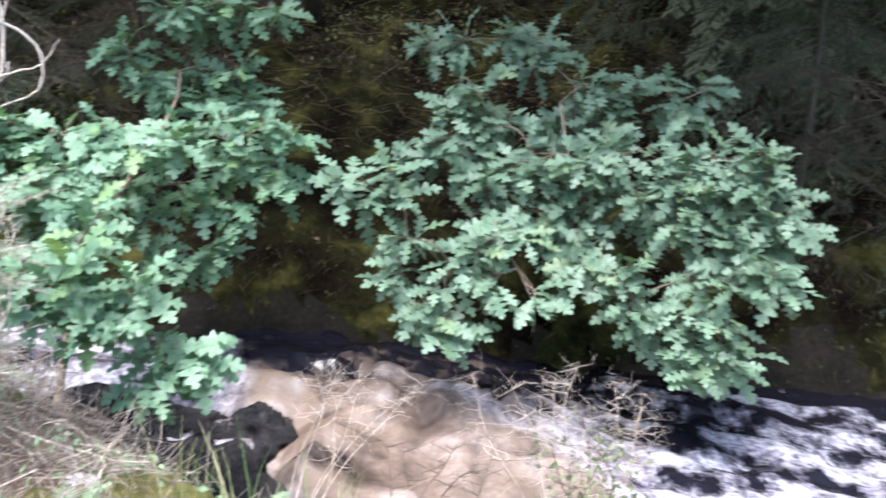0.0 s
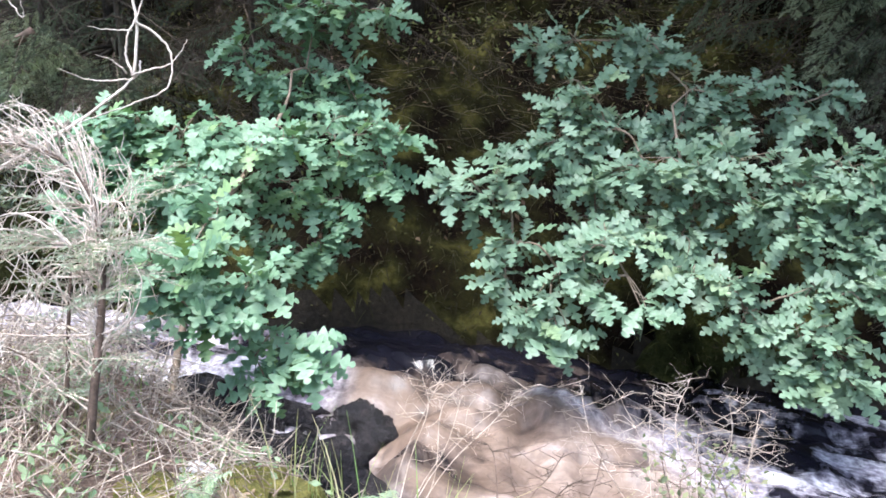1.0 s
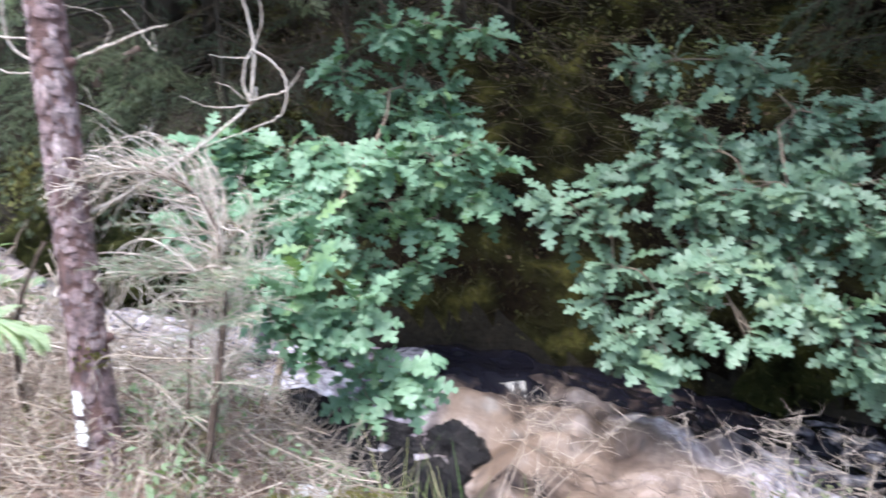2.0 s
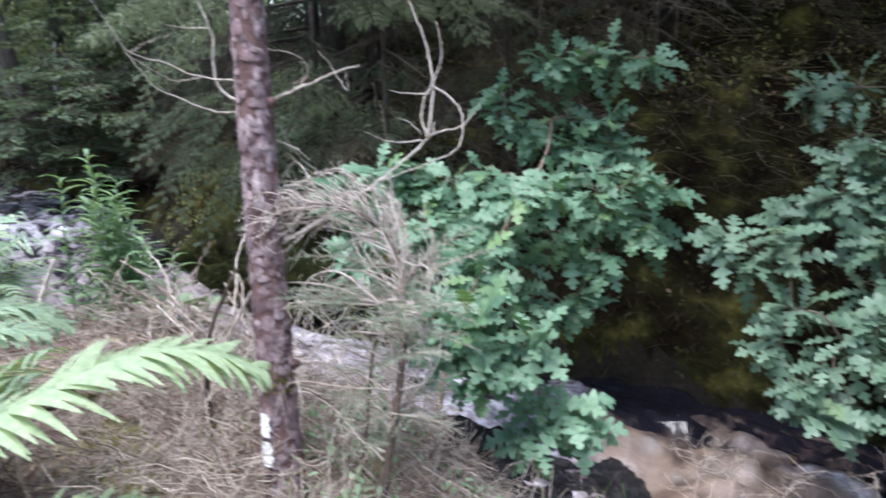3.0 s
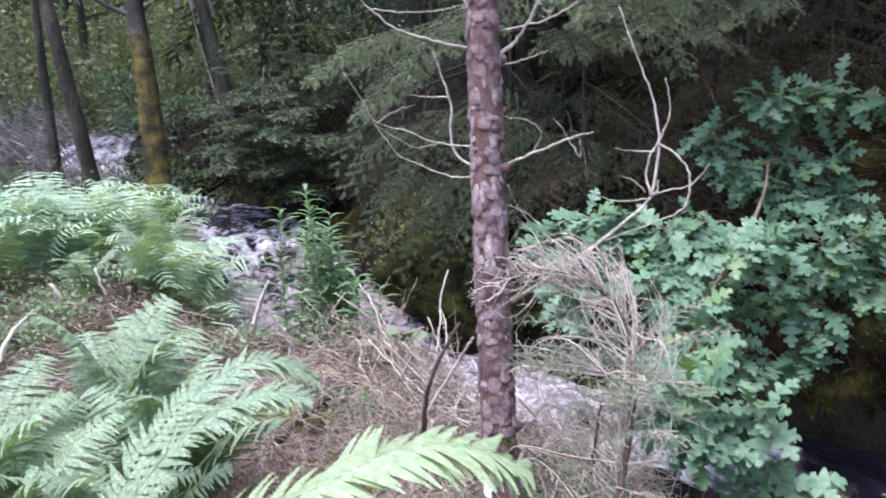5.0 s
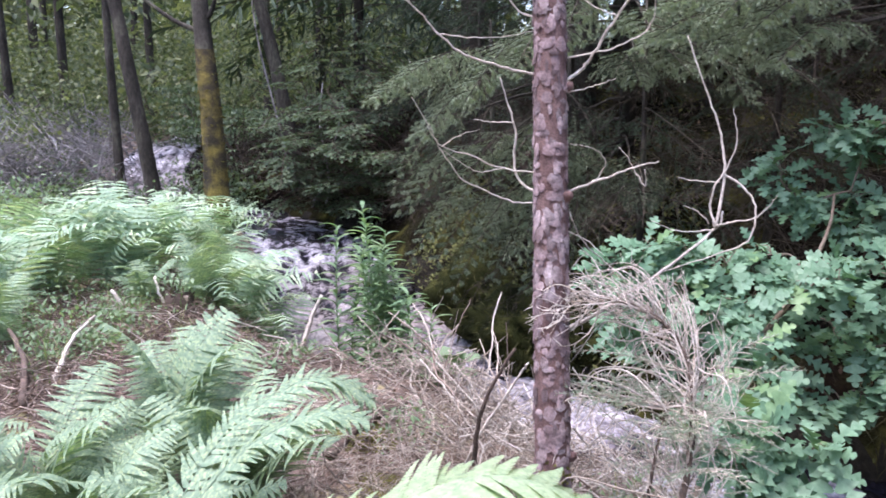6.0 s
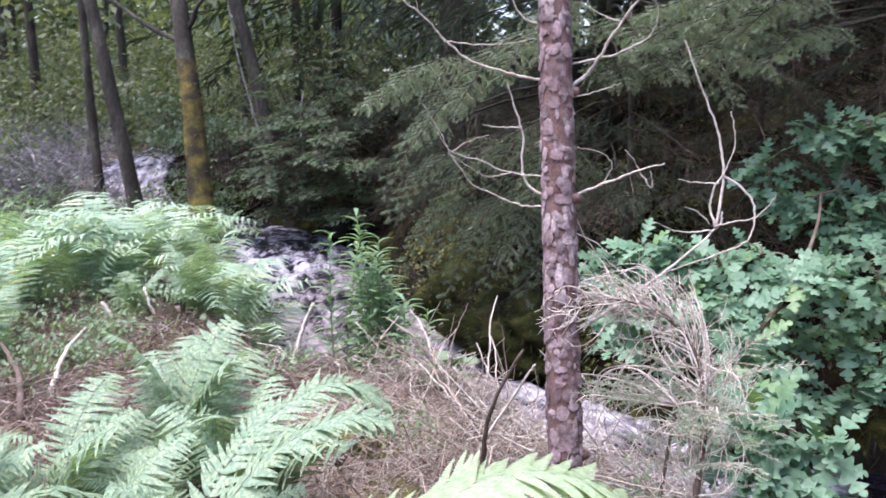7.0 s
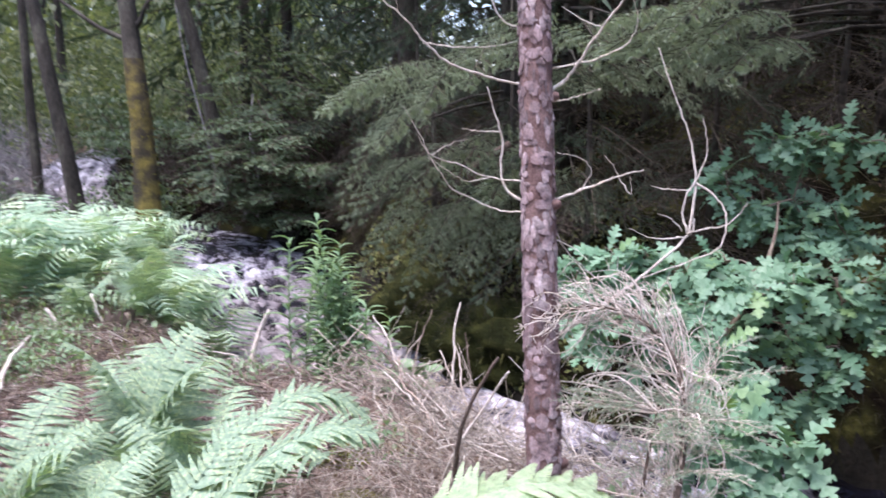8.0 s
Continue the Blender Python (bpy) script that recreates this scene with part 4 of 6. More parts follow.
def arching_fern():
    """The fern nearest the path: long fronds that arch towards the spruce."""
    p = thing("fern", Matrix.Translation((-1.78, 0.66, 0.3)), "large pale green fern arching over the bank", "fern", "ferns on the bank")
    inv = p.matrix_basis.inverted()
    for k, pts in enumerate([[(-1.78, 0.66, 0.3), (-1.6, 0.7, 0.7), (-1.36, 0.83, 0.99), (-1.24, 0.98, 1.07), (-1.14, 1.13, 1.125), (-1.05, 1.22, 1.115), (-0.985, 1.285, 1.07)],
                             [(-1.8, 0.66, 0.3), (-1.9, 0.85, 0.65), (-1.87, 1.06, 0.9), (-1.79, 1.17, 1.0), (-1.72, 1.26, 1.04), (-1.65, 1.33, 1.02)],
                             [(-1.78, 0.64, 0.3), (-1.62, 0.66, 0.55), (-1.45, 0.78, 0.72), (-1.3, 0.95, 0.82), (-1.2, 1.1, 0.83), (-1.12, 1.22, 0.78)],
                             [(-1.82, 0.68, 0.3), (-2.0, 0.9, 0.6), (-2.08, 1.15, 0.85), (-2.05, 1.4, 0.98), (-1.98, 1.52, 0.98), (-1.91, 1.58, 0.92)]]):
        part_line = [inv @ q for q in curve(pts, 6)]
        put("frond", frond_mesh(1.05 if k < 1 else 0.85, 20 + k, 66, 7, line=part_line, wide=0.135, plump=1.15, mat=LIME_FERN if k in (0, 2) else None), p)
    return p


arching_fern()
EDGE_FERNS = [(-5.3, 1.55, 7, 0.9), (-5.2, 2.9, 7, 0.95), (-5.45, 2.6, 6, 0.8)]
for x, y, n, s in [(-2.95, 1.5, 9, 1.15), (-2.5, 1.48, 8, 1.0), (-2.95, 1.02, 9, 0.95), (-2.45, 0.92, 9, 0.85), (-3.45, 0.8, 8, 0.85), (-2.85, 0.5, 9, 1.0), (-3.35, 0.3, 8, 1.0), (-2.2, 1.15, 7, 0.75), (-2.7, 1.2, 7, 0.75)]:
    fern("fern", x, y, n, s, FRONDS, FERN_LABEL, 0.55, rise=1.15)
for x, y, n, s in EDGE_FERNS:
    fern("fern", x, y, n, s, FRONDS, FERN_LABEL, 0.45)
for x, y, n, s in [(-0.55, 2.3, 4, 0.35), (-0.85, 1.95, 4, 0.35)]:
    fern("fern", x, y, n, s, FRONDS, "small fern on the mossy lip of the bank", 0.8)
for k in range(68):
    x = rnd(-7.4, -4.9)
    lim = stream(x)[0] - half_width(x) - 0.2
    y = rnd(max(0.5, lim - 3.2), lim)
    if x > -5.75 and y < 2.75:
        continue
    fern("fern", x, y, random.choice((5, 6, 7)), rnd(0.85, 1.4), FAR_FRONDS, "green fern in the bed beside the stream", 0.45)


# ---- tall leafy herb at the water's edge ----
def herb_leaf_mesh():
    g, n = Geo(), 6
    for i in range(n + 1):
        u = i / n
        w = 0.12 * math.sin(math.pi * (0.06 + 0.94 * u)) + 0.003
        z = 0.3 * u - 0.75 * u * u
        g.v += [Vector((-w, u, z + 0.05)) * 0.13, Vector((0, u, z)) * 0.13, Vector((w, u, z + 0.05)) * 0.13]
    for i in range(n):
        a = 3 * i
        g.f += [(a, a + 1, a + 4, a + 3), (a + 1, a + 2, a + 5, a + 4)]
    return g.mesh("leaf", WILLOW_LEAF)


HERB = herb_leaf_mesh()


def herb(m, tall, label):
    p = thing("willowherb", m, label, "herb", "tall herbs at the water's edge")
    bend = Vector((rnd(-0.1, 0.1), rnd(-0.1, 0.1), 0))
    at = lambda u: bend * u * u + Vector((0, 0, tall * u))
    part("stem", Geo().tube([at(i / 8) for i in range(9)], 0.005, 0.002, 5), WILLOW_LEAF, p)
    n = int(tall / 0.026)
    for k in range(n):
        u = 0.14 + 0.86 * k / n
        a = k * 2.4 + rnd(-0.3, 0.3)
        d = Vector((math.cos(a), math.sin(a), rnd(0.45, 1.0)))
        put("leaf", HERB, p, aim(at(u), d, (0, 0, 1), rnd(1.0, 1.45) * (1.1 - 0.45 * u)))
    return p


herb_a = herb(Matrix.Translation((-3.78, 3.3, height(-3.78, 3.3))), 1.24, "tall leafy green herb at the water's edge")
herb_b = herb(Matrix.Translation((-3.68, 3.2, height(-3.68, 3.2))), 1.08, "tall leafy green herb at the water's edge")
for k in range(22):
    x, y = rnd(-3.95, -3.55), rnd(3.05, 3.4)
    if k > 14:
        x, y = rnd(-3.5, -3.25), rnd(3.05, 3.3)
    y = min(y, stream(x)[0] - half_width(x) + 0.12)
    copy_thing(random.choice((herb_a, herb_b)), Matrix.Translation((x, y, height(x, y) - 0.02 - (rnd(0.2, 0.4) if k > 14 else rnd(0, 0.2)))) @ Euler((rnd(-0.1, 0.1), rnd(-0.1, 0.1), rnd(0, 6.3))).to_matrix().to_4x4())


def bramble_sprig(x, y):
    p = thing("bramble", Matrix.Translation((x, y, height(x, y) - 0.02)), "small bramble with broad pale green leaves", "bramble")
    g = Geo()
    for i in range(7):
        u = i / 6
        w = 0.36 * math.sin(math.pi * (0.08 + 0.9 * u)) ** 0.8 * (1.12 if i % 2 else 0.92)
        g.v += [Vector((-w, u, 0.08 - 0.25 * u * u)) * 0.1, Vector((0, u, -0.25 * u * u)) * 0.1, Vector((w, u, 0.08 - 0.25 * u * u)) * 0.1]
    for i in range(6):
        a = 3 * i
        g.f += [(a, a + 1, a + 4, a + 3), (a + 1, a + 2, a + 5, a + 4)]
    leaf = g.mesh("leaf", HERB_LEAF)
    for k in range(3):
        tip = Vector((rnd(-0.12, 0.12), rnd(-0.1, 0.1), rnd(0.16, 0.34)))
        line = curve([(0, 0, 0), tip * 0.5 + scatter(0.02), tip], 4)
        part("stem", Geo().tube(line, 0.003, 0.0015, 5), HERB_LEAF, p)
        for q in range(5):
            put("leaf", leaf, p, aim(line[4 + q % 5], scatter(1) + Vector((0, -0.3, 0.1)), Vector((0, -0.4, 1)) + scatter(0.3), rnd(0.8, 1.25)))
    return p


bramble_sprig(-3.05, 3.02)
bramble_sprig(-2.95, 2.95)

# ---- litter, sticks and stubs ----
def stick(name, r0, r1, pts, mat, label, category="branch"):
    base = Vector(pts[0])
    g = Geo().tube([p - base + scatter(0.004) for p in curve(pts, 5)], r0, r1, 7)
    return tagged(put(name, g.mesh(name, mat), None, Matrix.Translation(base)), label, category)


stick("fallen_branch", 0.022, 0.014, [(-2.53, 1.9, 0.43), (-2.62, 2.1, 0.44), (-2.82, 2.5, 0.36), (-3.05, 2.95, 0.22)], DARK_STICK, "thick dark damp branch lying on the litter")
stick("leaning_stick", 0.012, 0.005, [(-2.05, 2.2, 0.28), (-2.02, 2.16, 0.54), (-1.97, 2.15, 0.73), (-1.87, 2.18, 0.95)], DARK_STICK, "dark crooked stick leaning against the spruce")
stick("leaning_stick", 0.008, 0.003, [(-2.2, 2.3, 0.3), (-2.1, 2.24, 0.5), (-1.95, 2.3, 0.78), (-1.9, 2.3, 0.86)], DEAD_WOOD, "pale dead stick leaning near the spruce")
stick("broken_stub", 0.02, 0.012, [(-5.2, 2.36, 0.22), (-5.24, 2.33, 0.33), (-5.27, 2.34, 0.42), (-5.32, 2.31, 0.51)], DEAD_WOOD, "pale crooked branch stub sticking up")
stick("broken_stub", 0.013, 0.008, [(-5.18, 2.66, 0.22), (-5.25, 2.64, 0.35), (-5.29, 2.62, 0.44), (-5.36, 2.63, 0.54)], DEAD_WOOD, "pale crooked branch stub sticking up")
stick("broken_stub", 0.02, 0.012, [(-4.6, 3.2, -0.05), (-4.56, 3.28, 0.12), (-4.58, 3.36, 0.26), (-4.54, 3.42, 0.41)], DEAD_WOOD, "pale crooked stub at the water's edge")
stick("fallen_branch", 0.015, 0.008, [(-4.3, 1.55, 0.36), (-4.7, 1.8, 0.42), (-5.1, 2.1, 0.42)], DEAD_WOOD, "pale fallen branch on the litter")
stick("fallen_branch", 0.02, 0.01, [(-4.0, 1.3, 0.38), (-4.4, 1.45, 0.46), (-4.9, 1.55, 0.5)], DARK_STICK, "dark fallen branch among the ferns")
stick("fallen_branch", 0.01, 0.005, [(-3.3, 2.35, 0.34), (-3.6, 2.45, 0.4), (-4.0, 2.4, 0.36)], DARK_STICK, "thin dark branch on the needle litter")
stick("fallen_branch", 0.035, 0.03, [(-3.7, 4.85, 1.15), (-3.82, 4.7, 1.3), (-3.65, 4.95, 1.5)], DARK_STICK, "dark snapped branch caught on the hillside")


def stump():
    p = thing("tree_stump", Matrix.Translation((-5.07, 2.66, height(-5.07, 2.66) - 0.05)), "small broken brown tree stump", "stump")
    g = Geo()
    rings, n = [(0, 0.13), (0.06, 0.1), (0.13, 0.09), (0.19, 0.085)], 14
    for i, (z, r) in enumerate(rings):
        for k in range(n):
            a = 2 * math.pi * k / n
            rr = r * (1 + 0.18 * math.sin(3 * a + i))
            g.v.append(Vector((rr * math.cos(a), rr * math.sin(a), z + (rnd(-0.04, 0.06) if i == 3 else 0))))
    g.f += [(i * n + k, i * n + (k + 1) % n, (i + 1) * n + (k + 1) % n, (i + 1) * n + k) for i in range(3) for k in range(n)]
    part("bark", g, DARK_STICK, p)
    top = Geo()
    top.v = [Vector((0.07 * math.cos(2 * math.pi * k / n), 0.07 * math.sin(2 * math.pi * k / n), 0.17 + rnd(-0.02, 0.02))) for k in range(n)]
    top.f = [tuple(range(n))]
    part("broken_top", top, BROWN_TWIG, p, "splintered brown wood")


stump()


def on_bank(x0, x1, y0, y1):
    while True:
        x, y = rnd(x0, x1), rnd(y0, y1)
        if y < stream(x)[0] - half_width(x) - 0.05:
            return x, y, height(x, y)


def twig_litter(name, count, box, lengths, radius, mat, label, lift=0.05, steep=0.25):
    g = Geo()
    for _ in range(count):
        x, y, z = on_bank(*box)
        a, l = rnd(0, math.pi), rnd(*lengths)
        d = Vector((math.cos(a), math.sin(a), random.gauss(0, steep))) * l * 0.5
        c = Vector((x, y, z + rnd(0.002, lift)))
        r = radius * rnd(0.5, 1.4)
        g.tube([c - d, c - d * 0.3 + scatter(l * 0.12), c + d * 0.4 + scatter(l * 0.12), c + d], r, r * 0.5, 3, False)
    return tagged(new(name, g.mesh(name, mat)), label, "litter", kind="stuff")


twig_litter("twig_litter", 6000, (-6.2, -1.4, 1.2, 3.4), (0.03, 0.2), 0.0026, BROWN_TWIG, "reddish-brown fallen spruce twigs and needles", 0.09)
twig_litter("twig_litter", 3200, (-6.2, -3.4, 1.2, 3.2), (0.08, 0.32), 0.0038, BROWN_TWIG, "reddish-brown dead sticks strewn over the open bank", 0.1, 0.22)
twig_litter("twig_litter", 1100, (-2.6, -0.7, 1.5, 3.2), (0.04, 0.2), 0.0022, BROWN_TWIG, "tangled brown twigs under the saplings", 0.14, 0.6)
twig_litter("twig_litter", 1700, (-2.6, -0.75, 1.6, 3.2), (0.06, 0.26), 0.0021, PALE_TWIG, "tangled pale grey twigs under the saplings", 0.18, 0.7)
twig_litter("dead_twigs", 800, (-3.0, -0.9, 1.5, 3.1), (0.1, 0.4), 0.0023, PALE_TWIG, "bleached dead twigs sticking out of the litter among moss", 0.2, 0.7)
twig_litter("brush_pile", 480, (-3.3, -2.3, 2.7, 3.4), (0.1, 0.45), 0.0032, PALE_TWIG, "pale heap of dead brushwood at the water's edge", 0.22, 0.5)
twig_litter("brush_pile", 110, (-2.3, -1.35, 2.2, 2.95), (0.2, 0.55), 0.0028, DEAD_WOOD, "tangle of bleached dead twigs behind the sapling", 0.3, 0.8)
twig_litter("dead_twigs", 340, (-6.0, -2.6, 1.3, 3.0), (0.15, 0.6), 0.004, DEAD_WOOD, "bleached dead twigs lying on the bank", 0.07, 0.2)
twig_litter("twig_litter", 700, (-0.6, 1.6, 1.6, 2.9), (0.04, 0.18), 0.002, BROWN_TWIG, "brown twigs on the lip of the bank", 0.06, 0.3)


def stick_heap():
    """Bare broken sticks thrown across one another where the bank meets the water."""
    for k in range(26):
        x, y = rnd(-2.85, -2.0), rnd(2.45, 3.0)
        z = height(x, y) + rnd(0.02, 0.1)
        a, long = rnd(-0.5, 1.3), rnd(0.25, 0.6)
        d = Vector((-math.cos(a), math.sin(a), rnd(0.0, 0.75))) * long
        p = Vector((x, y, z))
        r = rnd(0.0035, 0.007)
        stick("dead_stick", r, r * 0.55, [p, p + d * 0.35 + scatter(0.02), p + d * 0.7 + scatter(0.025), p + d], random.choice((DEAD_WOOD, PALE_TWIG, BROWN_TWIG)), "bare broken stick in the heap at the water's edge", "stick")["group"] = "sticks at the water's edge"


stick_heap()


def grass(name, count, box, tall, label, spread=0.5, width=0.003):
    g = Geo()
    for _ in range(count):
        x, y, z = on_bank(*box)
        a, h = rnd(0, 6.3), rnd(*tall)
        d = Vector((math.cos(a), math.sin(a), 0))
        side = Vector((-d.y, d.x, 0)) * width * rnd(0.6, 1.3)
        lean = rnd(0.1, spread) * h
        start = len(g.v)
        for i in range(5):
            u = i / 4
            p = Vector((x, y, z - 0.01)) + d * lean * u * u + Vector((0, 0, h * (u - 0.25 * u * u * spread)))
            g.v += [p - side * (1 - u * 0.9), p + side * (1 - u * 0.9)]
        g.f += [(start + 2 * i, start + 2 * i + 1, start + 2 * i + 3, start + 2 * i + 2) for i in range(4)]
    return tagged(new(name, g.mesh(name, GRASS)), label, "grass", kind="stuff")


grass("bank_grass", 120, (-0.75, -0.25, 2.2, 2.5), (0.15, 0.42), "green and straw-coloured grass blades on the bank", 0.7)
grass("bank_grass", 900, (-3.5, 2.2, -1.2, 1.6), (0.04, 0.12), "short worn grass on the path", 1.0)
grass("bank_grass", 160, (-0.3, 1.0, 2.2, 2.7), (0.1, 0.3), "green and straw-coloured grass blades on the bank", 0.9)
grass("bank_grass", 1400, (-8, -4.2, 0.9, 3.2), (0.1, 0.35), "grass and low plants beside the ferns", 0.8)
grass("bank_grass", 260, (-2.0, -0.8, 1.8, 2.6), (0.06, 0.2), "sparse grass under the saplings", 0.8)


def leaf_scatter(name, count, where, size, mat, label, category="leaves"):
    """Many small leaves; where() gives a place and an up direction."""
    g = Geo()
    for _ in range(count):
        p, up = where()
        s = size * rnd(0.6, 1.3)
        g.add([(0, -s, 0), (s * 0.5, 0, s * 0.15), (0, s, -s * 0.1), (-s * 0.5, 0, s * 0.15)], [(0, 1, 2), (0, 2, 3)], aim(p, scatter(1) + Vector((0, 0, 0.01)), up))
    return tagged(new(name, g.mesh(name, mat)), label, category, kind="stuff")


def hill_spot(x0, x1, d0, d1, lift):
    x = rnd(x0, x1)
    y = stream(x)[0] + half_width(x) + rnd(d0, d1)
    return Vector((x, y, height(x, y) + rnd(0, lift)))


BANK_LEAF = leafy("bank_leaf", [(0.12, 0.075, 0.05), (0.2, 0.13, 0.09), (0.3, 0.22, 0.16), (0.09, 0.06, 0.04)], 0.8, 0.1)
TUFTS = [on_bank(-6.4, -3.6, 1.2, 2.9) for _ in range(20)] + [on_bank(-6.6, -4.4, 1.0, 2.0) for _ in range(22)] + [on_bank(-2.6, -0.9, 1.7, 2.4) for _ in range(5)]


def bank_tuft():
    x, y, z = random.choice(TUFTS)
    r = random.gauss(0, 0.1), random.gauss(0, 0.1)
    return Vector((x + r[0], y + r[1], height(x + r[0], y + r[1]) + rnd(0.01, 0.17)))


leaf_scatter("hill_litter", 1500, lambda: (hill_spot(-5, 3, 1.5, 4.8, 0.03), Vector((0, -0.5, 1)) + scatter(0.5)), 0.018, BANK_LEAF, "pale dead leaves scattered over the hillside", "litter")
leaf_scatter("hill_litter", 1300, lambda: (hill_spot(-5, 3, 0.3, 4.5, 0.03), Vector((0, -0.4, 1)) + scatter(0.5)), 0.022, DRY_LEAF, "dead brown leaves scattered over the hillside", "litter")
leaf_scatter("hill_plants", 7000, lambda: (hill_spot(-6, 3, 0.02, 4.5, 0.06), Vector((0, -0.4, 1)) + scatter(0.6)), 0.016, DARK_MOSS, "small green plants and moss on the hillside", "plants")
MID_MOSS = leafy("bright_moss", [(0.05, 0.06, 0.022), (0.1, 0.11, 0.04), (0.17, 0.175, 0.06), (0.07, 0.055, 0.03)], 0.8, 0.15)
leaf_scatter("hill_plants", 6000, lambda: (hill_spot(-5.8, -2.6, 0.0, 1.3, 0.1), Vector((0, -0.6, 1)) + scatter(0.6)), 0.024, MID_MOSS, "mossy plants at the foot of the hillside", "plants")
leaf_scatter("hill_plants", 7000, lambda: (hill_spot(-4.5, 3.5, 1.9, 5.5, 0.08), Vector((0, -0.6, 1)) + scatter(0.6)), 0.024, MID_MOSS, "olive mossy plants over the upper hillside", "plants")
leaf_scatter("bank_litter", 5500, lambda: (Vector(on_bank(-6.5, 1.8, -0.8, 3.2)) + Vector((0, 0, rnd(0.003, 0.03))), Vector((0, 0, 1)) + scatter(0.5)), 0.016, BANK_LEAF, "small dead leaves and bark flakes on the bank", "litter")
leaf_scatter("low_plants", 7500, lambda: (bank_tuft(), Vector((0, -0.2, 1)) + scatter(0.6)), 0.018, HERB_LEAF, "low green plants scattered through the litter", "plants")
leaf_scatter("bank_plants", 5200, lambda: (Vector(on_bank(-9, -4.8, 0.8, 4.2)) + Vector((0, 0, rnd(0.02, 0.3))), Vector((0, -0.2, 1)) + scatter(0.6)), 0.022, HERB_LEAF, "low green leafy plants among the ferns", "plants")


def hill_grass():
    g = Geo()
    for _ in range(20000):
        p = hill_spot(-6.5, 2.5, 0.05, 4.5, 0.0)
        d = Vector((rnd(-0.5, 0.5), -rnd(0.2, 0.9), -rnd(0.1, 0.7))).normalized() * rnd(0.06, 0.2)
        side = Vector((0.0022, 0, 0))
        a = p + Vector((0, 0, rnd(0.01, 0.06)))
        start = len(g.v)
        g.v += [p - side, p + side, a + d * 0.5 + side, a + d * 0.5 - side, a + d]
        g.f += [(start, start + 1, start + 2, start + 3), (start + 3, start + 2, start + 4)]
    return tagged(new("hill_grass", g.mesh("hill_grass", DRY_GRASS)), "limp brown grass hanging over the hillside", "grass", kind="stuff")


HILL_TWIG = rough_stuff("mossy_hill_twig", [(0.05, 0.042, 0.022), (0.1, 0.085, 0.045), (0.19, 0.16, 0.1)], 8.0, 0.9, 0.4, 0.003, 7, rnd=0.4)


def hill_twigs(count, mat, label):
    g = Geo()
    for _ in range(count):
        p = hill_spot(-5, 3, 1.0, 5.0, 0.04)
        e = Vector((rnd(-1, 1), -rnd(-0.2, 0.5), rnd(-0.4, 0.2))).normalized() * rnd(0.06, 0.4)
        g.tube([p, p + e * 0.5 + scatter(0.03), p + e], 0.003, 0.0012, 3, False)
    return tagged(new("hill_twigs", g.mesh("hill_twigs", mat)), label, "litter", kind="stuff")


hill_twigs(3600, HILL_TWIG, "brown fallen twigs over the hillside")
hill_twigs(1500, DARK_TWIG, "dark fallen twigs over the hillside")
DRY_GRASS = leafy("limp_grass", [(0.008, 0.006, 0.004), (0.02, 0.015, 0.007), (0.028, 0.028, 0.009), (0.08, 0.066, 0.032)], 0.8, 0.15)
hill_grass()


# ---- bramble and dead shrub on the lip of the bank ----
def shrub(name, base, tips, mat, label, r=0.006, twigs=14, leaf=False):
    base = Vector((base[0], base[1], height(base[0], base[1]) - 0.02))
    p = thing(name, Matrix.Translation(base), label, "shrub")
    for tip in tips:
        tip = Vector(tip) - base
        c = curve([(0, 0, 0), tip * 0.35 + Vector((0, 0, 0.07)) + scatter(0.05), tip * 0.7 + Vector((0, 0, 0.06)) + scatter(0.06), tip], 5)
        g = Geo().tube(c, r, r * 0.4, 5)
        for _ in range(twigs):
            k = random.randrange(len(c) // 2, len(c))
            q = c[k]
            e = q + Vector((rnd(-0.12, 0.12), rnd(-0.05, 0.05), rnd(-0.05, 0.07)))
            g.tube([q, q.lerp(e, 0.5) + scatter(0.025), e], r * 0.5, r * 0.22, 4, False)
            for _ in range(2):
                g.tube([e, e + scatter(0.045)], r * 0.22, r * 0.12, 3, False)
        part("branch", g, mat, p)
        if leaf:
            lg = Geo()
            for _ in range(90):
                s = rnd(0.008, 0.02)
                lg.add([(0, -s, 0), (s * 0.5, 0, 0), (0, s, 0), (-s * 0.5, 0, 0)], [(0, 1, 2, 3)], aim(random.choice(c[2:]) + scatter(0.08), scatter(1), Vector((0, -0.4, 1)) + scatter(0.5)))
            part("leaves", lg, WOOD_LEAF, p)["kind"] = "stuff"
    return p


shrub("dead_shrub", (0.5, 2.8, -0.05), [(0.07, 3.21, 0.19), (0.23, 3.2, 0.14), (0.39, 3.16, 0.19), (0.48, 3.22, 0.24), (0.62, 3.19, 0.2), (0.73, 3.16, 0.17), (0.7, 3.07, 0.1), (0.51, 3.05, 0.1), (0.34, 3.11, 0.1)], PALE_TWIG, "bare pale twiggy shrub hanging over the stream", 0.0027, 30)
shrub("green_shrub", (0.52, 2.8, -0.05), [(0.38, 3.0, 0.04), (0.5, 3.12, 0.05), (0.62, 3.08, 0.02), (0.56, 2.98, 0.02), (0.68, 3.0, -0.04), (0.45, 2.92, -0.02)], DARK_STICK, "small green leafy shrub on the lip of the bank", 0.004, 5, True)
shrub("dead_shrub", (-0.05, 2.5, 0.02), [(-0.31, 2.79, 0.12), (-0.15, 2.81, 0.13), (0.05, 2.78, 0.11), (0.18, 2.84, 0.12), (0.13, 2.69, 0.08)], DARK_STICK, "thin dark twiggy shrub arching over the froth", 0.0036, 9)
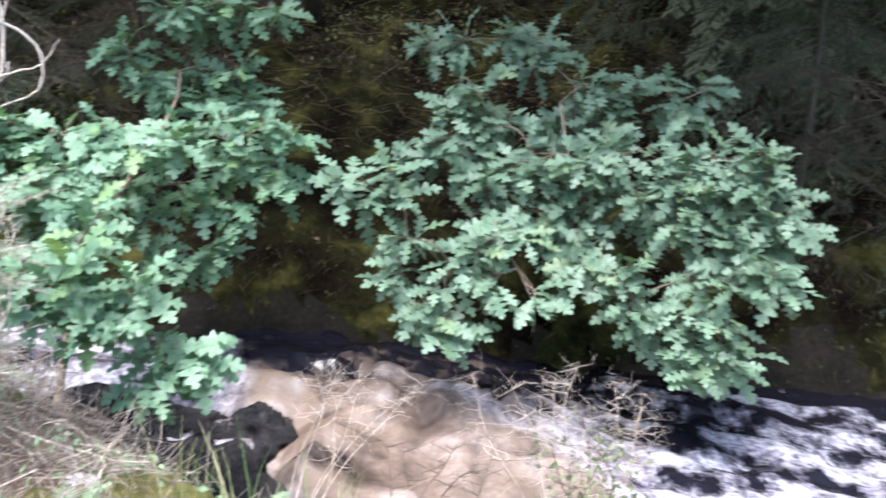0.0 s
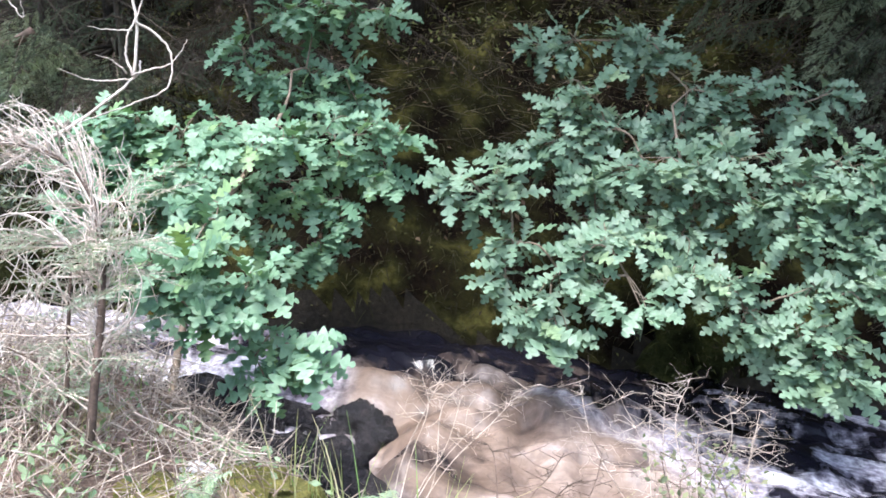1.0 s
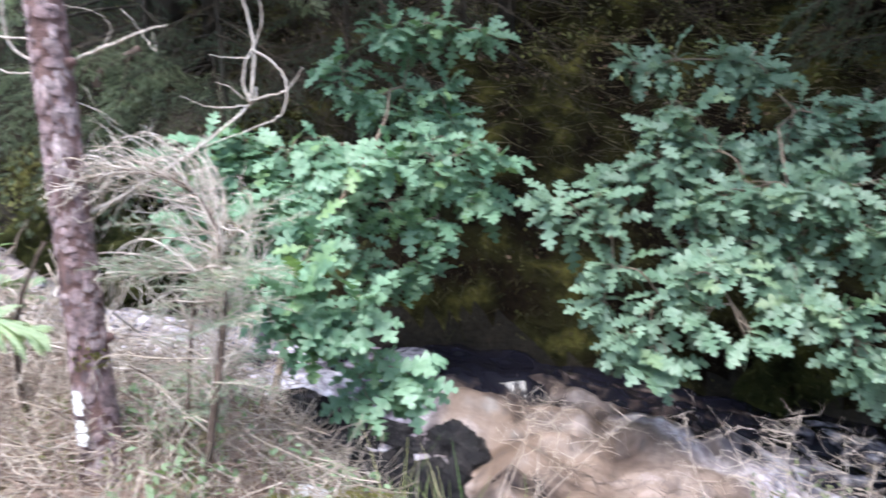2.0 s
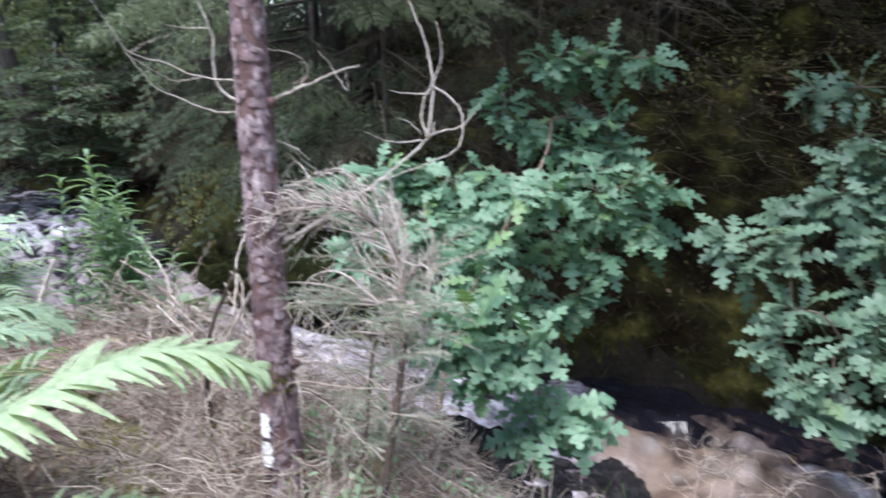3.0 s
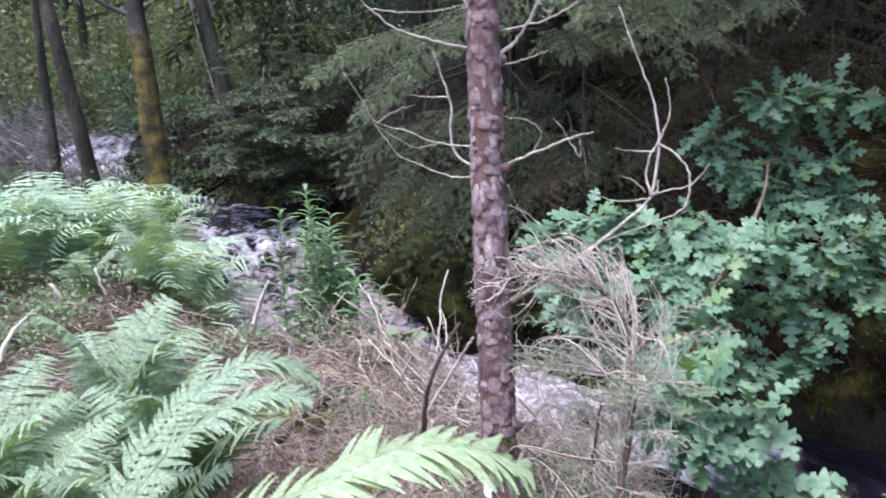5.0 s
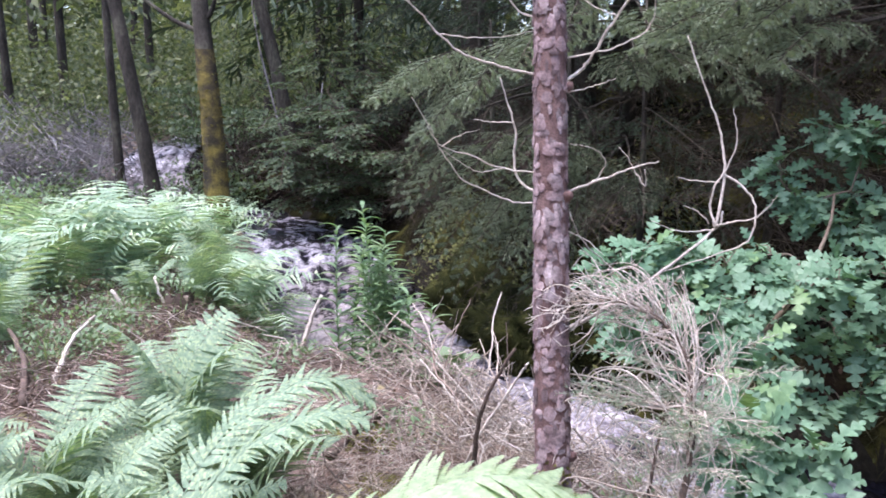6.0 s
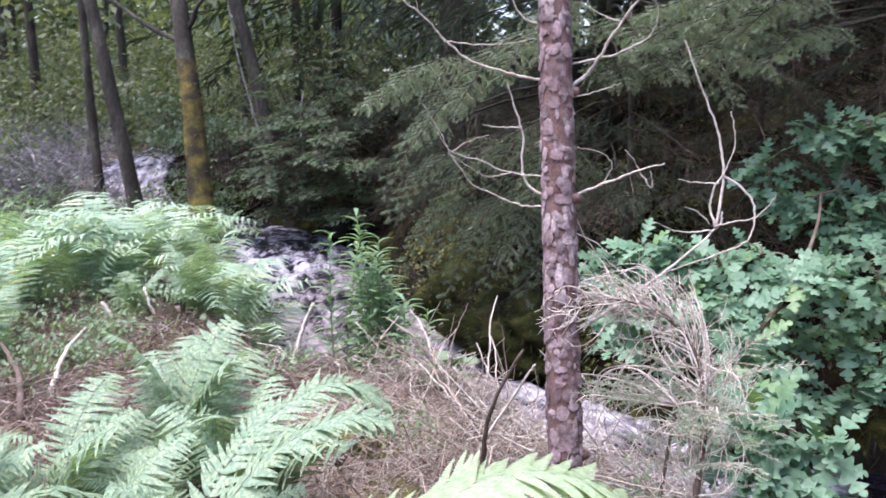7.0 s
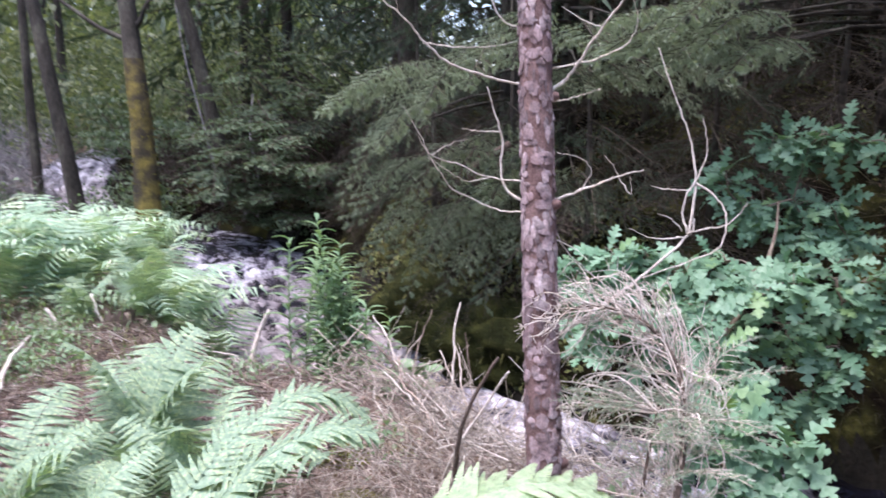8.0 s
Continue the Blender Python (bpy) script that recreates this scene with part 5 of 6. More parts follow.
shrub("dead_shrub", (-0.55, 2.62, -0.05), [(-0.45, 3.16, 0.22), (-0.32, 3.18, 0.2), (-0.15, 3.17, 0.14), (-0.08, 3.19, 0.17), (-0.36, 3.03, 0.16), (-0.55, 3.15, 0.18)], PALE_TWIG, "bleached twigs arching over the froth", 0.0026, 16)


# ---- spruces of the hillside ----
def spray_geo(length, twigs, needles, seed, droop=0.3):
    """A drooping spruce bough: axis, side twigs and needles."""
    rng = random.Random(seed)
    wood, green = Geo(), Geo()
    at = lambda u: Vector((0.04 * math.sin(3 * u + seed), length * u, -droop * length * u * u))
    wood.tube([at(i / 8) for i in range(9)], 0.008, 0.002, 4, False)

    def needles_on(a, b, count):
        d = (b - a).normalized()
        for _ in range(count):
            p = a.lerp(b, rng.random())
            s = Vector((rng.uniform(-1, 1), rng.uniform(-1, 1), rng.uniform(-1, 1)))
            s = (s - d * s.dot(d)).normalized()
            e = p + s * 0.016 + d * 0.014
            w = d.cross(s) * 0.003
            green.add([p - w, p + w, e], [(0, 1, 2)])

    for k in range(twigs):
        u = 0.12 + 0.88 * k / twigs
        p = at(u)
        s = -1 if k % 2 else 1
        reach = length * 0.42 * (1 - u * 0.75) * rng.uniform(0.7, 1.15)
        q = p + Vector((s * reach * 0.8, reach * 0.55, -reach * rng.uniform(0.15, 0.6)))
        wood.tube([p, p.lerp(q, 0.5) + Vector((0, 0, 0.015)), q], 0.003, 0.001, 3, False)
        needles_on(p, q, needles)
        for j in range(4):
            a = p.lerp(q, 0.2 + 0.2 * j)
            b = a + Vector((s * rng.uniform(-0.3, 0.6), rng.uniform(0.3, 0.8), -rng.uniform(0.3, 1.0))).normalized() * reach * rng.uniform(0.25, 0.5)
            wood.tube([a, b], 0.002, 0.001, 3, False)
            needles_on(a, b, needles * 2 // 3)
    return wood, green


def bough_pair(length, twigs, needles, seed, mat, droop=0.3):
    w, g = spray_geo(length, twigs, needles, seed, droop)
    return w.mesh("bough", DARK_TWIG, False), g.mesh("needles", mat, False)


def coarse_spray(length, twigs, seed, droop=0.3):
    """A bough high in a crown: each needled twig is one tapering, sagging blade."""
    rng = random.Random(seed)
    wood, green = Geo(), Geo()
    at = lambda u: Vector((0.05 * math.sin(3 * u + seed), length * u, -droop * length * u * u))
    wood.tube([at(i / 5) for i in range(6)], 0.01, 0.003, 4, False)

    def blade(a, b, w):
        side = (b - a).cross(Vector((0, 0, 1))).normalized() * w
        mid = a.lerp(b, 0.5)
        green.add([a - side * 0.5, a + side * 0.5, mid + side + Vector((0, 0, -0.01)), mid - side + Vector((0, 0, 0.01)), b], [(0, 1, 2, 3), (3, 2, 4)])

    for k in range(twigs):
        u = 0.1 + 0.9 * k / twigs
        p, s = at(u), -1 if k % 2 else 1
        reach = length * 0.45 * (1 - u * 0.7) * rng.uniform(0.7, 1.2)
        q = p + Vector((s * reach * 0.8, reach * 0.5, -reach * rng.uniform(0.1, 0.6)))
        blade(p, q, 0.014)
        for j in range(3):
            a = p.lerp(q, 0.25 + 0.25 * j)
            b = a + Vector((s * rng.uniform(-0.3, 0.7), rng.uniform(0.2, 0.8), -rng.uniform(0.2, 0.9))).normalized() * reach * rng.uniform(0.3, 0.55)
            blade(a, b, 0.012)
    return wood.mesh("bough", DARK_TWIG, False), green.mesh("needles", SHADED_NEEDLE, False)


NEAR_BOUGHS = [bough_pair(0.9, 22, 60, k, NEEDLE, 0.25 + 0.1 * k) for k in range(3)]
DROOP_BOUGHS = [bough_pair(0.8, 20, 44, 60 + k, SOFT_NEEDLE, 0.75 + 0.15 * k) for k in range(3)]
SHADE_BOUGHS = [bough_pair(1.0, 15, 30, 20 + k, SHADED_NEEDLE, 0.4) for k in range(2)]
FAR_BOUGHS = [coarse_spray(1.9, 17, 10 + k) for k in range(3)]
BARE_BOUGHS = []
for k in range(3):
    rng = random.Random(40 + k)
    g = Geo()
    at = lambda u: Vector((0.1 * math.sin(2.5 * u + k), 1.3 * u, -0.25 * u * u))
    g.tube([at(i / 8) for i in range(9)], 0.006, 0.002, 4, False)
    for j in range(22):
        u = 0.1 + 0.9 * j / 22
        p = at(u)
        s = -1 if j % 2 else 1
        q = p + Vector((s * rng.uniform(0.2, 0.5), rng.uniform(0.05, 0.35), -rng.uniform(0, 0.25))) * (1.1 - 0.6 * u)
        g.tube([p, p.lerp(q, 0.5) + Vector((0, 0, 0.02)), q], 0.0022, 0.0009, 3, False)
        for _ in range(5):
            a = p.lerp(q, rng.random())
            g.tube([a, a + Vector((rng.uniform(-0.1, 0.1), rng.uniform(-0.05, 0.12), -rng.uniform(0, 0.13)))], 0.0018, 0.0008, 3, False)
    BARE_BOUGHS.append(g.mesh("dead_bough", DARK_TWIG, False))


def hill_spruce(x, y, tall, r, first, label, boughs=26, bare=10, lean=(0, 0), reach=1.0, near=None):
    z = height(x, y) - 0.1
    p = thing("spruce_tree", Matrix.Translation((x, y, z)), label, "spruce", "spruces on the hillside")
    line = [Vector((lean[0] * t, lean[1] * t, tall * t)) for t in np.linspace(0, 1, 9)]
    part("trunk", Geo().tube(line, r, r * 0.3, 10), FAR_BARK, p)
    for k in range(bare):
        t = rnd(0.1, first + 0.4) / tall
        m = Matrix.Translation(line[0].lerp(line[-1], t)) @ Matrix.Rotation(rnd(0, 6.3), 4, "Z") @ Matrix.Rotation(rnd(-0.4, 0.1), 4, "X") @ Matrix.Scale(rnd(0.7, 1.2) * reach, 4)
        put("dead_bough", random.choice(BARE_BOUGHS), p, m)
    for k in range(boughs):
        t = (first + (tall - first) * (k / boughs)) / tall
        s = reach * (1.25 - 0.8 * t) * rnd(0.8, 1.2)
        m = Matrix.Translation(line[0].lerp(line[-1], t)) @ Matrix.Rotation(k * 2.4 + rnd(-0.3, 0.3), 4, "Z") @ Matrix.Rotation(rnd(-0.3, 0.1), 4, "X") @ Matrix.Scale(s, 4)
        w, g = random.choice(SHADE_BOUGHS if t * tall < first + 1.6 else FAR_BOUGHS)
        b = put("bough", w, p, m)
        put("needles", g, b)
    return p


DARK_SPRUCE = "dark spruce with dead lower boughs on the steep hillside"
for x, y, tall, r, first, boughs, bare in [(-2.5, 7.3, 9, 0.13, 1.2, 40, 16), (-6.7, 7.4, 10, 0.14, 1.0, 40, 14), (-1.85, 8.9, 10, 0.13, 2.2, 34, 10), (-4.6, 6.6, 9, 0.12, 0.8, 40, 18), (0.9, 8.2, 9, 0.12, 2.2, 30, 14),
                                         (2.4, 6.6, 8, 0.12, 0.9, 38, 10), (3.6, 7.5, 9, 0.13, 0.7, 34, 8), (-5.8, 9.2, 11, 0.15, 1.5, 34, 10), (-8.2, 9.0, 11, 0.15, 1.2, 34, 10), (-10.3, 8.7, 9, 0.1, 0.5, 40, 4), (-12.2, 9.4, 9, 0.1, 0.6, 40, 2), (-3.3, 10.0, 11, 0.14, 1.5, 30, 8), (0.2, 11, 11, 0.15, 1.5, 30, 6), (5, 10, 11, 0.15, 1.0, 30, 4), (-0.6, 7.7, 9, 0.1, 2.2, 30, 14), (1.8, 7.6, 9, 0.11, 2.0, 30, 8)]:
    hill_spruce(x, y, tall, r, first, DARK_SPRUCE, boughs // 2 if y > 8.9 else boughs + 34, bare, reach=1.75 if -3 < x < 3 and y < 8.3 else 1.3)


def undergrowth_spruces():
    """Small shaded spruces and dead brushwood low on the hillside."""
    for x, dist, tall, n, bare in [(-3.0, 0.7, 1.9, 16, 8), (-3.9, 0.9, 2.0, 16, 6), (-2.3, 1.2, 1.9, 14, 14), (-4.8, 0.6, 1.8, 14, 5), (-1.7, 1.9, 1.6, 6, 14), (-3.2, 2.0, 2.2, 12, 14), (-5.6, 1.0, 2.0, 14, 5), (-2.6, 2.6, 2.2, 8, 14), (1.9, 0.7, 1.8, 16, 5), (1.4, 1.7, 2.0, 14, 6), (2.7, 0.6, 1.8, 16, 4), (2.2, 1.6, 2.3, 14, 4), (-1.0, 3.2, 1.8, 6, 10)]:
        y = stream(x)[0] + half_width(x) + dist
        p = thing("young_spruce", Matrix.Translation((x, y, height(x, y) - 0.05)), "small shaded spruce with dead twiggy lower boughs", "spruce", "spruces on the hillside")
        part("trunk", Geo().tube([(0, 0, 0), (0.02, -0.05, tall * 0.5), (0, -0.08, tall)], 0.03, 0.008, 7), FAR_BARK, p)
        for k in range(n):
            m = Matrix.Translation((0, -0.05, tall * (0.25 + 0.75 * k / n))) @ Matrix.Rotation(k * 2.4 + rnd(-0.4, 0.4), 4, "Z") @ Matrix.Rotation(rnd(-0.35, 0.15), 4, "X") @ Matrix.Scale(rnd(0.7, 1.0) * (1.15 - 0.6 * k / n), 4)
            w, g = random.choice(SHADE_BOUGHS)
            put("needles", g, put("bough", w, p, m))
        for k in range(bare):
            m = Matrix.Translation((0, -0.05, rnd(0.1, tall * 0.8))) @ Matrix.Rotation(rnd(1.6, 4.7), 4, "Z") @ Matrix.Rotation(rnd(-0.4, 0.1), 4, "X") @ Matrix.Scale(rnd(0.6, 1.0), 4)
            put("dead_bough", random.choice(BARE_BOUGHS), p, m)


undergrowth_spruces()


def low_boughs(x, y, tips, kinds=None, rise=0.25):
    """A spruce whose living boughs hang low over the water."""
    host = thing("spruce_tree", Matrix.Translation((x, y, height(x, y) - 0.1)), "young spruce with grey-green boughs hanging over the stream", "spruce", "spruces on the hillside")
    inv = host.matrix_basis.inverted()
    part("trunk", Geo().tube([(0, 0, 0), (0, -0.05, 3), (0.05, -0.1, 6)], 0.07, 0.03, 9), FAR_BARK, host)
    for tip, s in tips:
        tip = inv @ Vector(tip)
        root = Vector((0, -0.05, max(0.3, tip.z + 0.3)))
        d = tip - root
        stalk = d.length - 0.85 * s
        start = root + d.normalized() * max(0.0, stalk)
        w, g = random.choice(kinds or NEAR_BOUGHS)
        b = put("bough", w, host, aim(start, d + Vector((0, 0, rise)), (0, 0, 1), s))
        put("needles", g, b)
        if stalk > 0.05:
            part("limb", Geo().tube([root, root.lerp(start, 0.5) + Vector((0, 0, 0.03)), start + d.normalized() * 0.05], 0.014, 0.008, 6), FAR_BARK, host)
    return host


low_boughs(-3.7, 5.9, [((-3.73, 3.25, 1.88), 1.0), ((-3.55, 3.4, 1.82), 0.9), ((-3.62, 3.35, 1.98), 0.9), ((-3.4, 3.6, 2.05), 1.0), ((-3.2, 3.75, 2.15), 0.9), ((-2.85, 4.6, 1.93), 1.0), ((-2.62, 4.8, 1.98), 1.0), ((-2.4, 5.0, 2.0), 1.0), ((-2.15, 5.3, 1.97), 0.9),
                      ((-2.7, 4.5, 2.2), 1.1), ((-2.3, 4.7, 2.25), 1.1), ((-3.0, 3.9, 2.3), 1.0), ((-3.6, 4.4, 0.8), 1.1), ((-3.9, 4.5, 1.1), 1.1), ((-3.3, 4.5, 1.0), 1.1), ((-3.45, 4.4, 1.3), 1.1), ((-4.2, 4.7, 0.95), 1.1), ((-2.9, 4.8, 1.15), 1.1), ((-4.1, 4.7, 1.45), 1.1)])
low_boughs(-1.5, 6.6, [((-2.39, 3.83, 2.15), 0.9), ((-2.24, 3.9, 2.1), 0.9), ((-2.09, 3.97, 2.17), 0.9), ((-1.96, 4.03, 2.06), 1.0), ((-1.81, 4.08, 2.07), 1.0), ((-1.92, 4.03, 2.22), 1.0), ((-2.29, 3.87, 2.26), 1.0), ((-2.07, 3.95, 2.36), 1.0)], None, 0.5)
low_boughs(-4.3, 5.9, [((-4.21, 3.87, 1.53), 0.8), ((-4.12, 3.93, 1.31), 0.8), ((-4.0, 4.03, 1.2), 0.8), ((-3.86, 4.16, 1.39), 0.8), ((-3.95, 4.02, 0.93), 0.8), ((-4.08, 3.91, 0.97), 0.8), ((-3.77, 4.18, 0.97), 0.8), ((-3.68, 4.3, 1.35), 0.8), ((-3.51, 4.39, 1.09), 0.9), ((-3.66, 4.22, 0.75), 0.9), ((-3.85, 4.06, 0.71), 0.8), ((-3.44, 4.48, 1.36), 0.9), ((-3.42, 4.41, 0.83), 0.9), ((-3.2, 4.6, 1.2), 0.9), ((-4.4, 4.1, 1.25), 0.9), ((-4.5, 4.3, 1.6), 0.9)], DROOP_BOUGHS, 0.7)
low_boughs(2.3, 7.2, [((1.35, 5.9, 1.7), 1.0), ((1.75, 5.9, 1.55), 1.0), ((1.7, 6.0, 1.2), 1.0), ((2.0, 5.9, 1.35), 1.0), ((1.5, 6.0, 1.95), 1.0), ((1.9, 5.9, 1.85), 1.0), ((1.2, 6.2, 1.9), 1.0), ((2.2, 5.8, 1.0), 1.0), ((2.2, 5.8, 1.65), 1.0), ((1.3, 5.75, 1.45), 1.0), ((1.65, 5.7, 1.88), 1.0), ((2.4, 5.7, 1.9), 1.0), ((1.95, 5.65, 1.6), 1.1), ((2.5, 5.7, 1.35), 1.0), ((1.45, 5.8, 1.1), 1.0), ((2.1, 5.6, 1.2), 1.0)])


# ---- the wood upstream ----
def bark_tube(line, r0, r1, seed):
    """A trunk with swellings, flutes and a flared foot."""
    g, n, sides = Geo(), len(line), 14
    for i, p in enumerate(line):
        u = i / (n - 1)
        r = (r0 + (r1 - r0) * u) * (1 + 0.35 * math.exp(-u * 22))
        for k in range(sides):
            a = 2 * math.pi * k / sides
            out = Vector((math.cos(a), math.sin(a), 0))
            lump = 1 + 0.12 * noise.noise(out * 1.6 + Vector((seed, 0, p.z * 1.3))) + 0.1 * noise.noise(out * 4 + Vector((0, seed, p.z * 3.1)))
            g.v.append(p + out * r * lump)
    g.f = [(i * sides + k, i * sides + (k + 1) % sides, (i + 1) * sides + (k + 1) % sides, (i + 1) * sides + k) for i in range(n - 1) for k in range(sides)]
    return g


def bare_tree(base, lean, tall, r, mat, label, limbs=(), name="tree", mossy=0.0):
    base = Vector(base)
    p = thing(name, Matrix.Translation(base - Vector((0, 0, 0.1))), label, "tree", "trees of the wood upstream")
    line = curve([(0, 0, 0), Vector((lean[0] * 0.3, lean[1] * 0.3, tall * 0.33)) + scatter(0.06), Vector((lean[0] * 0.65, lean[1] * 0.65, tall * 0.66)) + scatter(0.08), (lean[0], lean[1], tall)], 16)
    part("trunk", bark_tube(line, r * 1.05, r * 0.45, base.x), mat, p)
    if mossy:
        top = int(mossy * len(line))
        moss = bark_tube(line[:top], r * 1.12, r * (1.08 - 0.6 * mossy), base.x + 0.07)
        part("moss", moss, MOSSY_BARK, p, "yellow-green moss over the lower trunk")
        tuft = Geo()
        for _ in range(500):
            q = random.choice(moss.v[: -14 * 3])
            out = Vector((rnd(-1, 1), rnd(-1, 1), rnd(-0.8, 0.6))).normalized()
            w = out.orthogonal().normalized() * 0.008
            tuft.add([q - w, q + w, q + out * rnd(0.015, 0.045)], [(0, 1, 2)])
        part("moss_tuft", tuft, TREE_MOSS, p)["kind"] = "stuff"
    for t, d, l in limbs:
        a = line[int(t * (len(line) - 1))]
        d = Vector(d)
        part("limb", Geo().tube(curve([a, a + d * l * 0.3 + Vector((0, 0, -0.03)), a + d * l * 0.65 + scatter(0.06), a + d * l + scatter(0.1)], 4), r * 0.28, r * 0.08, 6), FAR_BARK, p)
    return p


TREE_MOSS = leafy("tree_moss", [(0.1, 0.085, 0.02), (0.19, 0.16, 0.035), (0.06, 0.055, 0.02)], 0.8, 0.15)


def at_ground(x, y):
    return (x, y, height(x, y))


bare_tree(at_ground(-7.25, 4.28), (-0.85, 0.27, 0), 4.2, 0.12, FAR_BARK, "leaning tree with yellow-green mossy trunk beside the stream", [(0.54, (-0.75, -0.4, 0.42), 1.3), (0.55, (0.3, 0.25, 0.55), 0.9), (0.72, (-0.5, 0.3, 0.6), 1.5), (0.75, (0.3, -0.4, 0.7), 1.2)], "mossy_tree", 0.5)
dark = "slim dark woodland tree with bare lower trunk"
for x, y, lx, ly, tall, r in [(-9.95, 4.52, -0.8, 0.2, 7, 0.075), (-8.63, 4.34, -1.9, -0.17, 7, 0.11), (-9.62, 7.0, -1.75, -0.8, 7, 0.14), (-17, 6.7, -0.8, 0.3, 9, 0.13), (-15.5, 5.2, -0.5, 0.1, 9, 0.1),
                             (-19, 9.5, -0.4, 0.2, 9, 0.14), (-22, 8.0, -0.4, 0.2, 10, 0.15), (-14.5, 9.8, -0.3, 0.4, 9, 0.12), (-18, 12.5, 0.2, 0.3, 9, 0.14), (-25, 12, 0.2, 0.3, 10, 0.16), (-21, 6.5, 0.4, 0.3, 10, 0.12),
                             (-13, 10.5, 0.2, 0.3, 9, 0.13), (-27, 10, 0.2, 0.3, 10, 0.16), (-17.5, 4.8, -0.3, 0.2, 9, 0.1), (-24, 15, -0.3, 0.2, 9, 0.16), (-13.5, 4.2, -0.5, 0.1, 8, 0.07)]:
    bare_tree(at_ground(x, y), (lx, ly, 0), tall, r * 0.75, FAR_BARK, dark, [(0.6, (rnd(-1, 1), rnd(-1, 1), 0.5), 1.4), (0.75, (rnd(-1, 1), rnd(-1, 1), 0.6), 1.4)])


def clump(name, centre, size, count, leaf, mat, label, layers=0, category="bush"):
    """A leafy bush: stems from the ground, leaves in clusters with gaps."""
    c = Vector(centre)
    p = thing(name, Matrix.Translation(c), label, category)
    wood, g = Geo(), Geo()
    hubs = []
    for _ in range(max(6, count // 110)):
        d = scatter(1)
        h = Vector((d.x * size[0], d.y * size[1], abs(d.z) * size[2]))
        if layers:
            h.z = round(h.z / size[2] * layers) / layers * size[2] + rnd(-0.03, 0.03)
        hubs.append(h)
        wood.tube(curve([(d.x * 0.1, d.y * 0.1, -0.1), h * 0.5 + Vector((0, 0, 0.1)), h], 3), 0.012, 0.004, 4, False)
    for _ in range(count):
        h = random.choice(hubs)
        s = leaf * rnd(0.6, 1.3)
        r = 0.28 * max(size) ** 0.5
        flat = 0.12 if layers else 0.7
        q = h + Vector((random.gauss(0, r), random.gauss(0, r), random.gauss(0, r * flat)))
        g.add([(0, -s, 0), (s * 0.5, 0, s * 0.12), (0, s, 0), (-s * 0.5, 0, s * 0.12)], [(0, 1, 2), (0, 2, 3)], aim(q, scatter(1), Vector((0, 0, 1)) + scatter(0.35 if layers else 0.8)))
    part("stem", wood, DARK_STICK, p)["kind"] = "stuff"
    part("leaves", g, mat, p)["kind"] = "stuff"
    return p


def bush_at(x, y, *args, **kw):
    return clump("bush", at_ground(x, y), *args, **kw)


LAYERED = "layered leafy shrub overhanging the far bank"


def flat_spray(seed, length=0.62):
    """A level spray: a twig with side twigs, all set with small leaves that face the sky."""
    rng = random.Random(seed)
    g, wood = Geo(), Geo()
    at = lambda u: Vector((0.05 * math.sin(3 * u + seed), length * u, -0.16 * length * u * u))
    wood.tube([at(i / 5) for i in range(6)], 0.005, 0.0015, 4, False)
    for k in range(15):
        u = 0.15 + 0.85 * k / 15
        p, side = at(u), -1 if k % 2 else 1
        reach = length * 0.5 * (1.1 - u) * rng.uniform(0.6, 1.15)
        q = p + Vector((side * reach * 0.8, reach * 0.6, -reach * rng.uniform(0.02, 0.25)))
        wood.tube([p, q], 0.002, 0.001, 3, False)
        for j in range(max(3, int(reach / 0.025))):
            c = p.lerp(q, (j + 0.7) / max(3, int(reach / 0.025)))
            s = rng.uniform(0.022, 0.036)
            way = Vector((side * rng.uniform(-0.3, 1), rng.uniform(-0.2, 1), rng.uniform(-0.35, 0.1)))
            g.add([(0, 0, 0), (s * 0.55, s, s * 0.1), (0, s * 2, -s * 0.15), (-s * 0.55, s, s * 0.1)], [(0, 1, 2), (0, 2, 3)], aim(c, way, Vector((rng.uniform(-0.25, 0.25), rng.uniform(-0.35, 0.15), 1))))
    return wood.mesh("twig", DARK_STICK, False), g.mesh("leaves", BEECH_LEAF, False)


FLAT_SPRAYS = [flat_spray(80 + k) for k in range(4)]


def layered_shrub(x, y, spots, count, spread):
    """Stems on the far bank that bear level sprays out over the water."""
    base = Vector(at_ground(x, y))
    p = thing("layered_shrub", Matrix.Translation(base), LAYERED, "shrub")
    for spot in spots:
        hub = Vector(spot) - base
        part("stem", Geo().tube(curve([(0, 0, -0.1), hub * 0.5 + Vector((0, 0, 0.15)), hub], 4), 0.016, 0.005, 5), DARK_STICK, p)
        for _ in range(count):
            o = hub + Vector((rnd(-spread, spread), rnd(-spread, spread) + 0.2, rnd(-spread, spread) * 0.75))
            way = Vector((rnd(-1, 1), rnd(-1.2, 0.1), rnd(-0.18, 0.12)))
            w, g = random.choice(FLAT_SPRAYS)
            put("leaves", g, put("spray", w, p, aim(o, way, (0, 0, 1), rnd(0.7, 1.2))))
    return p


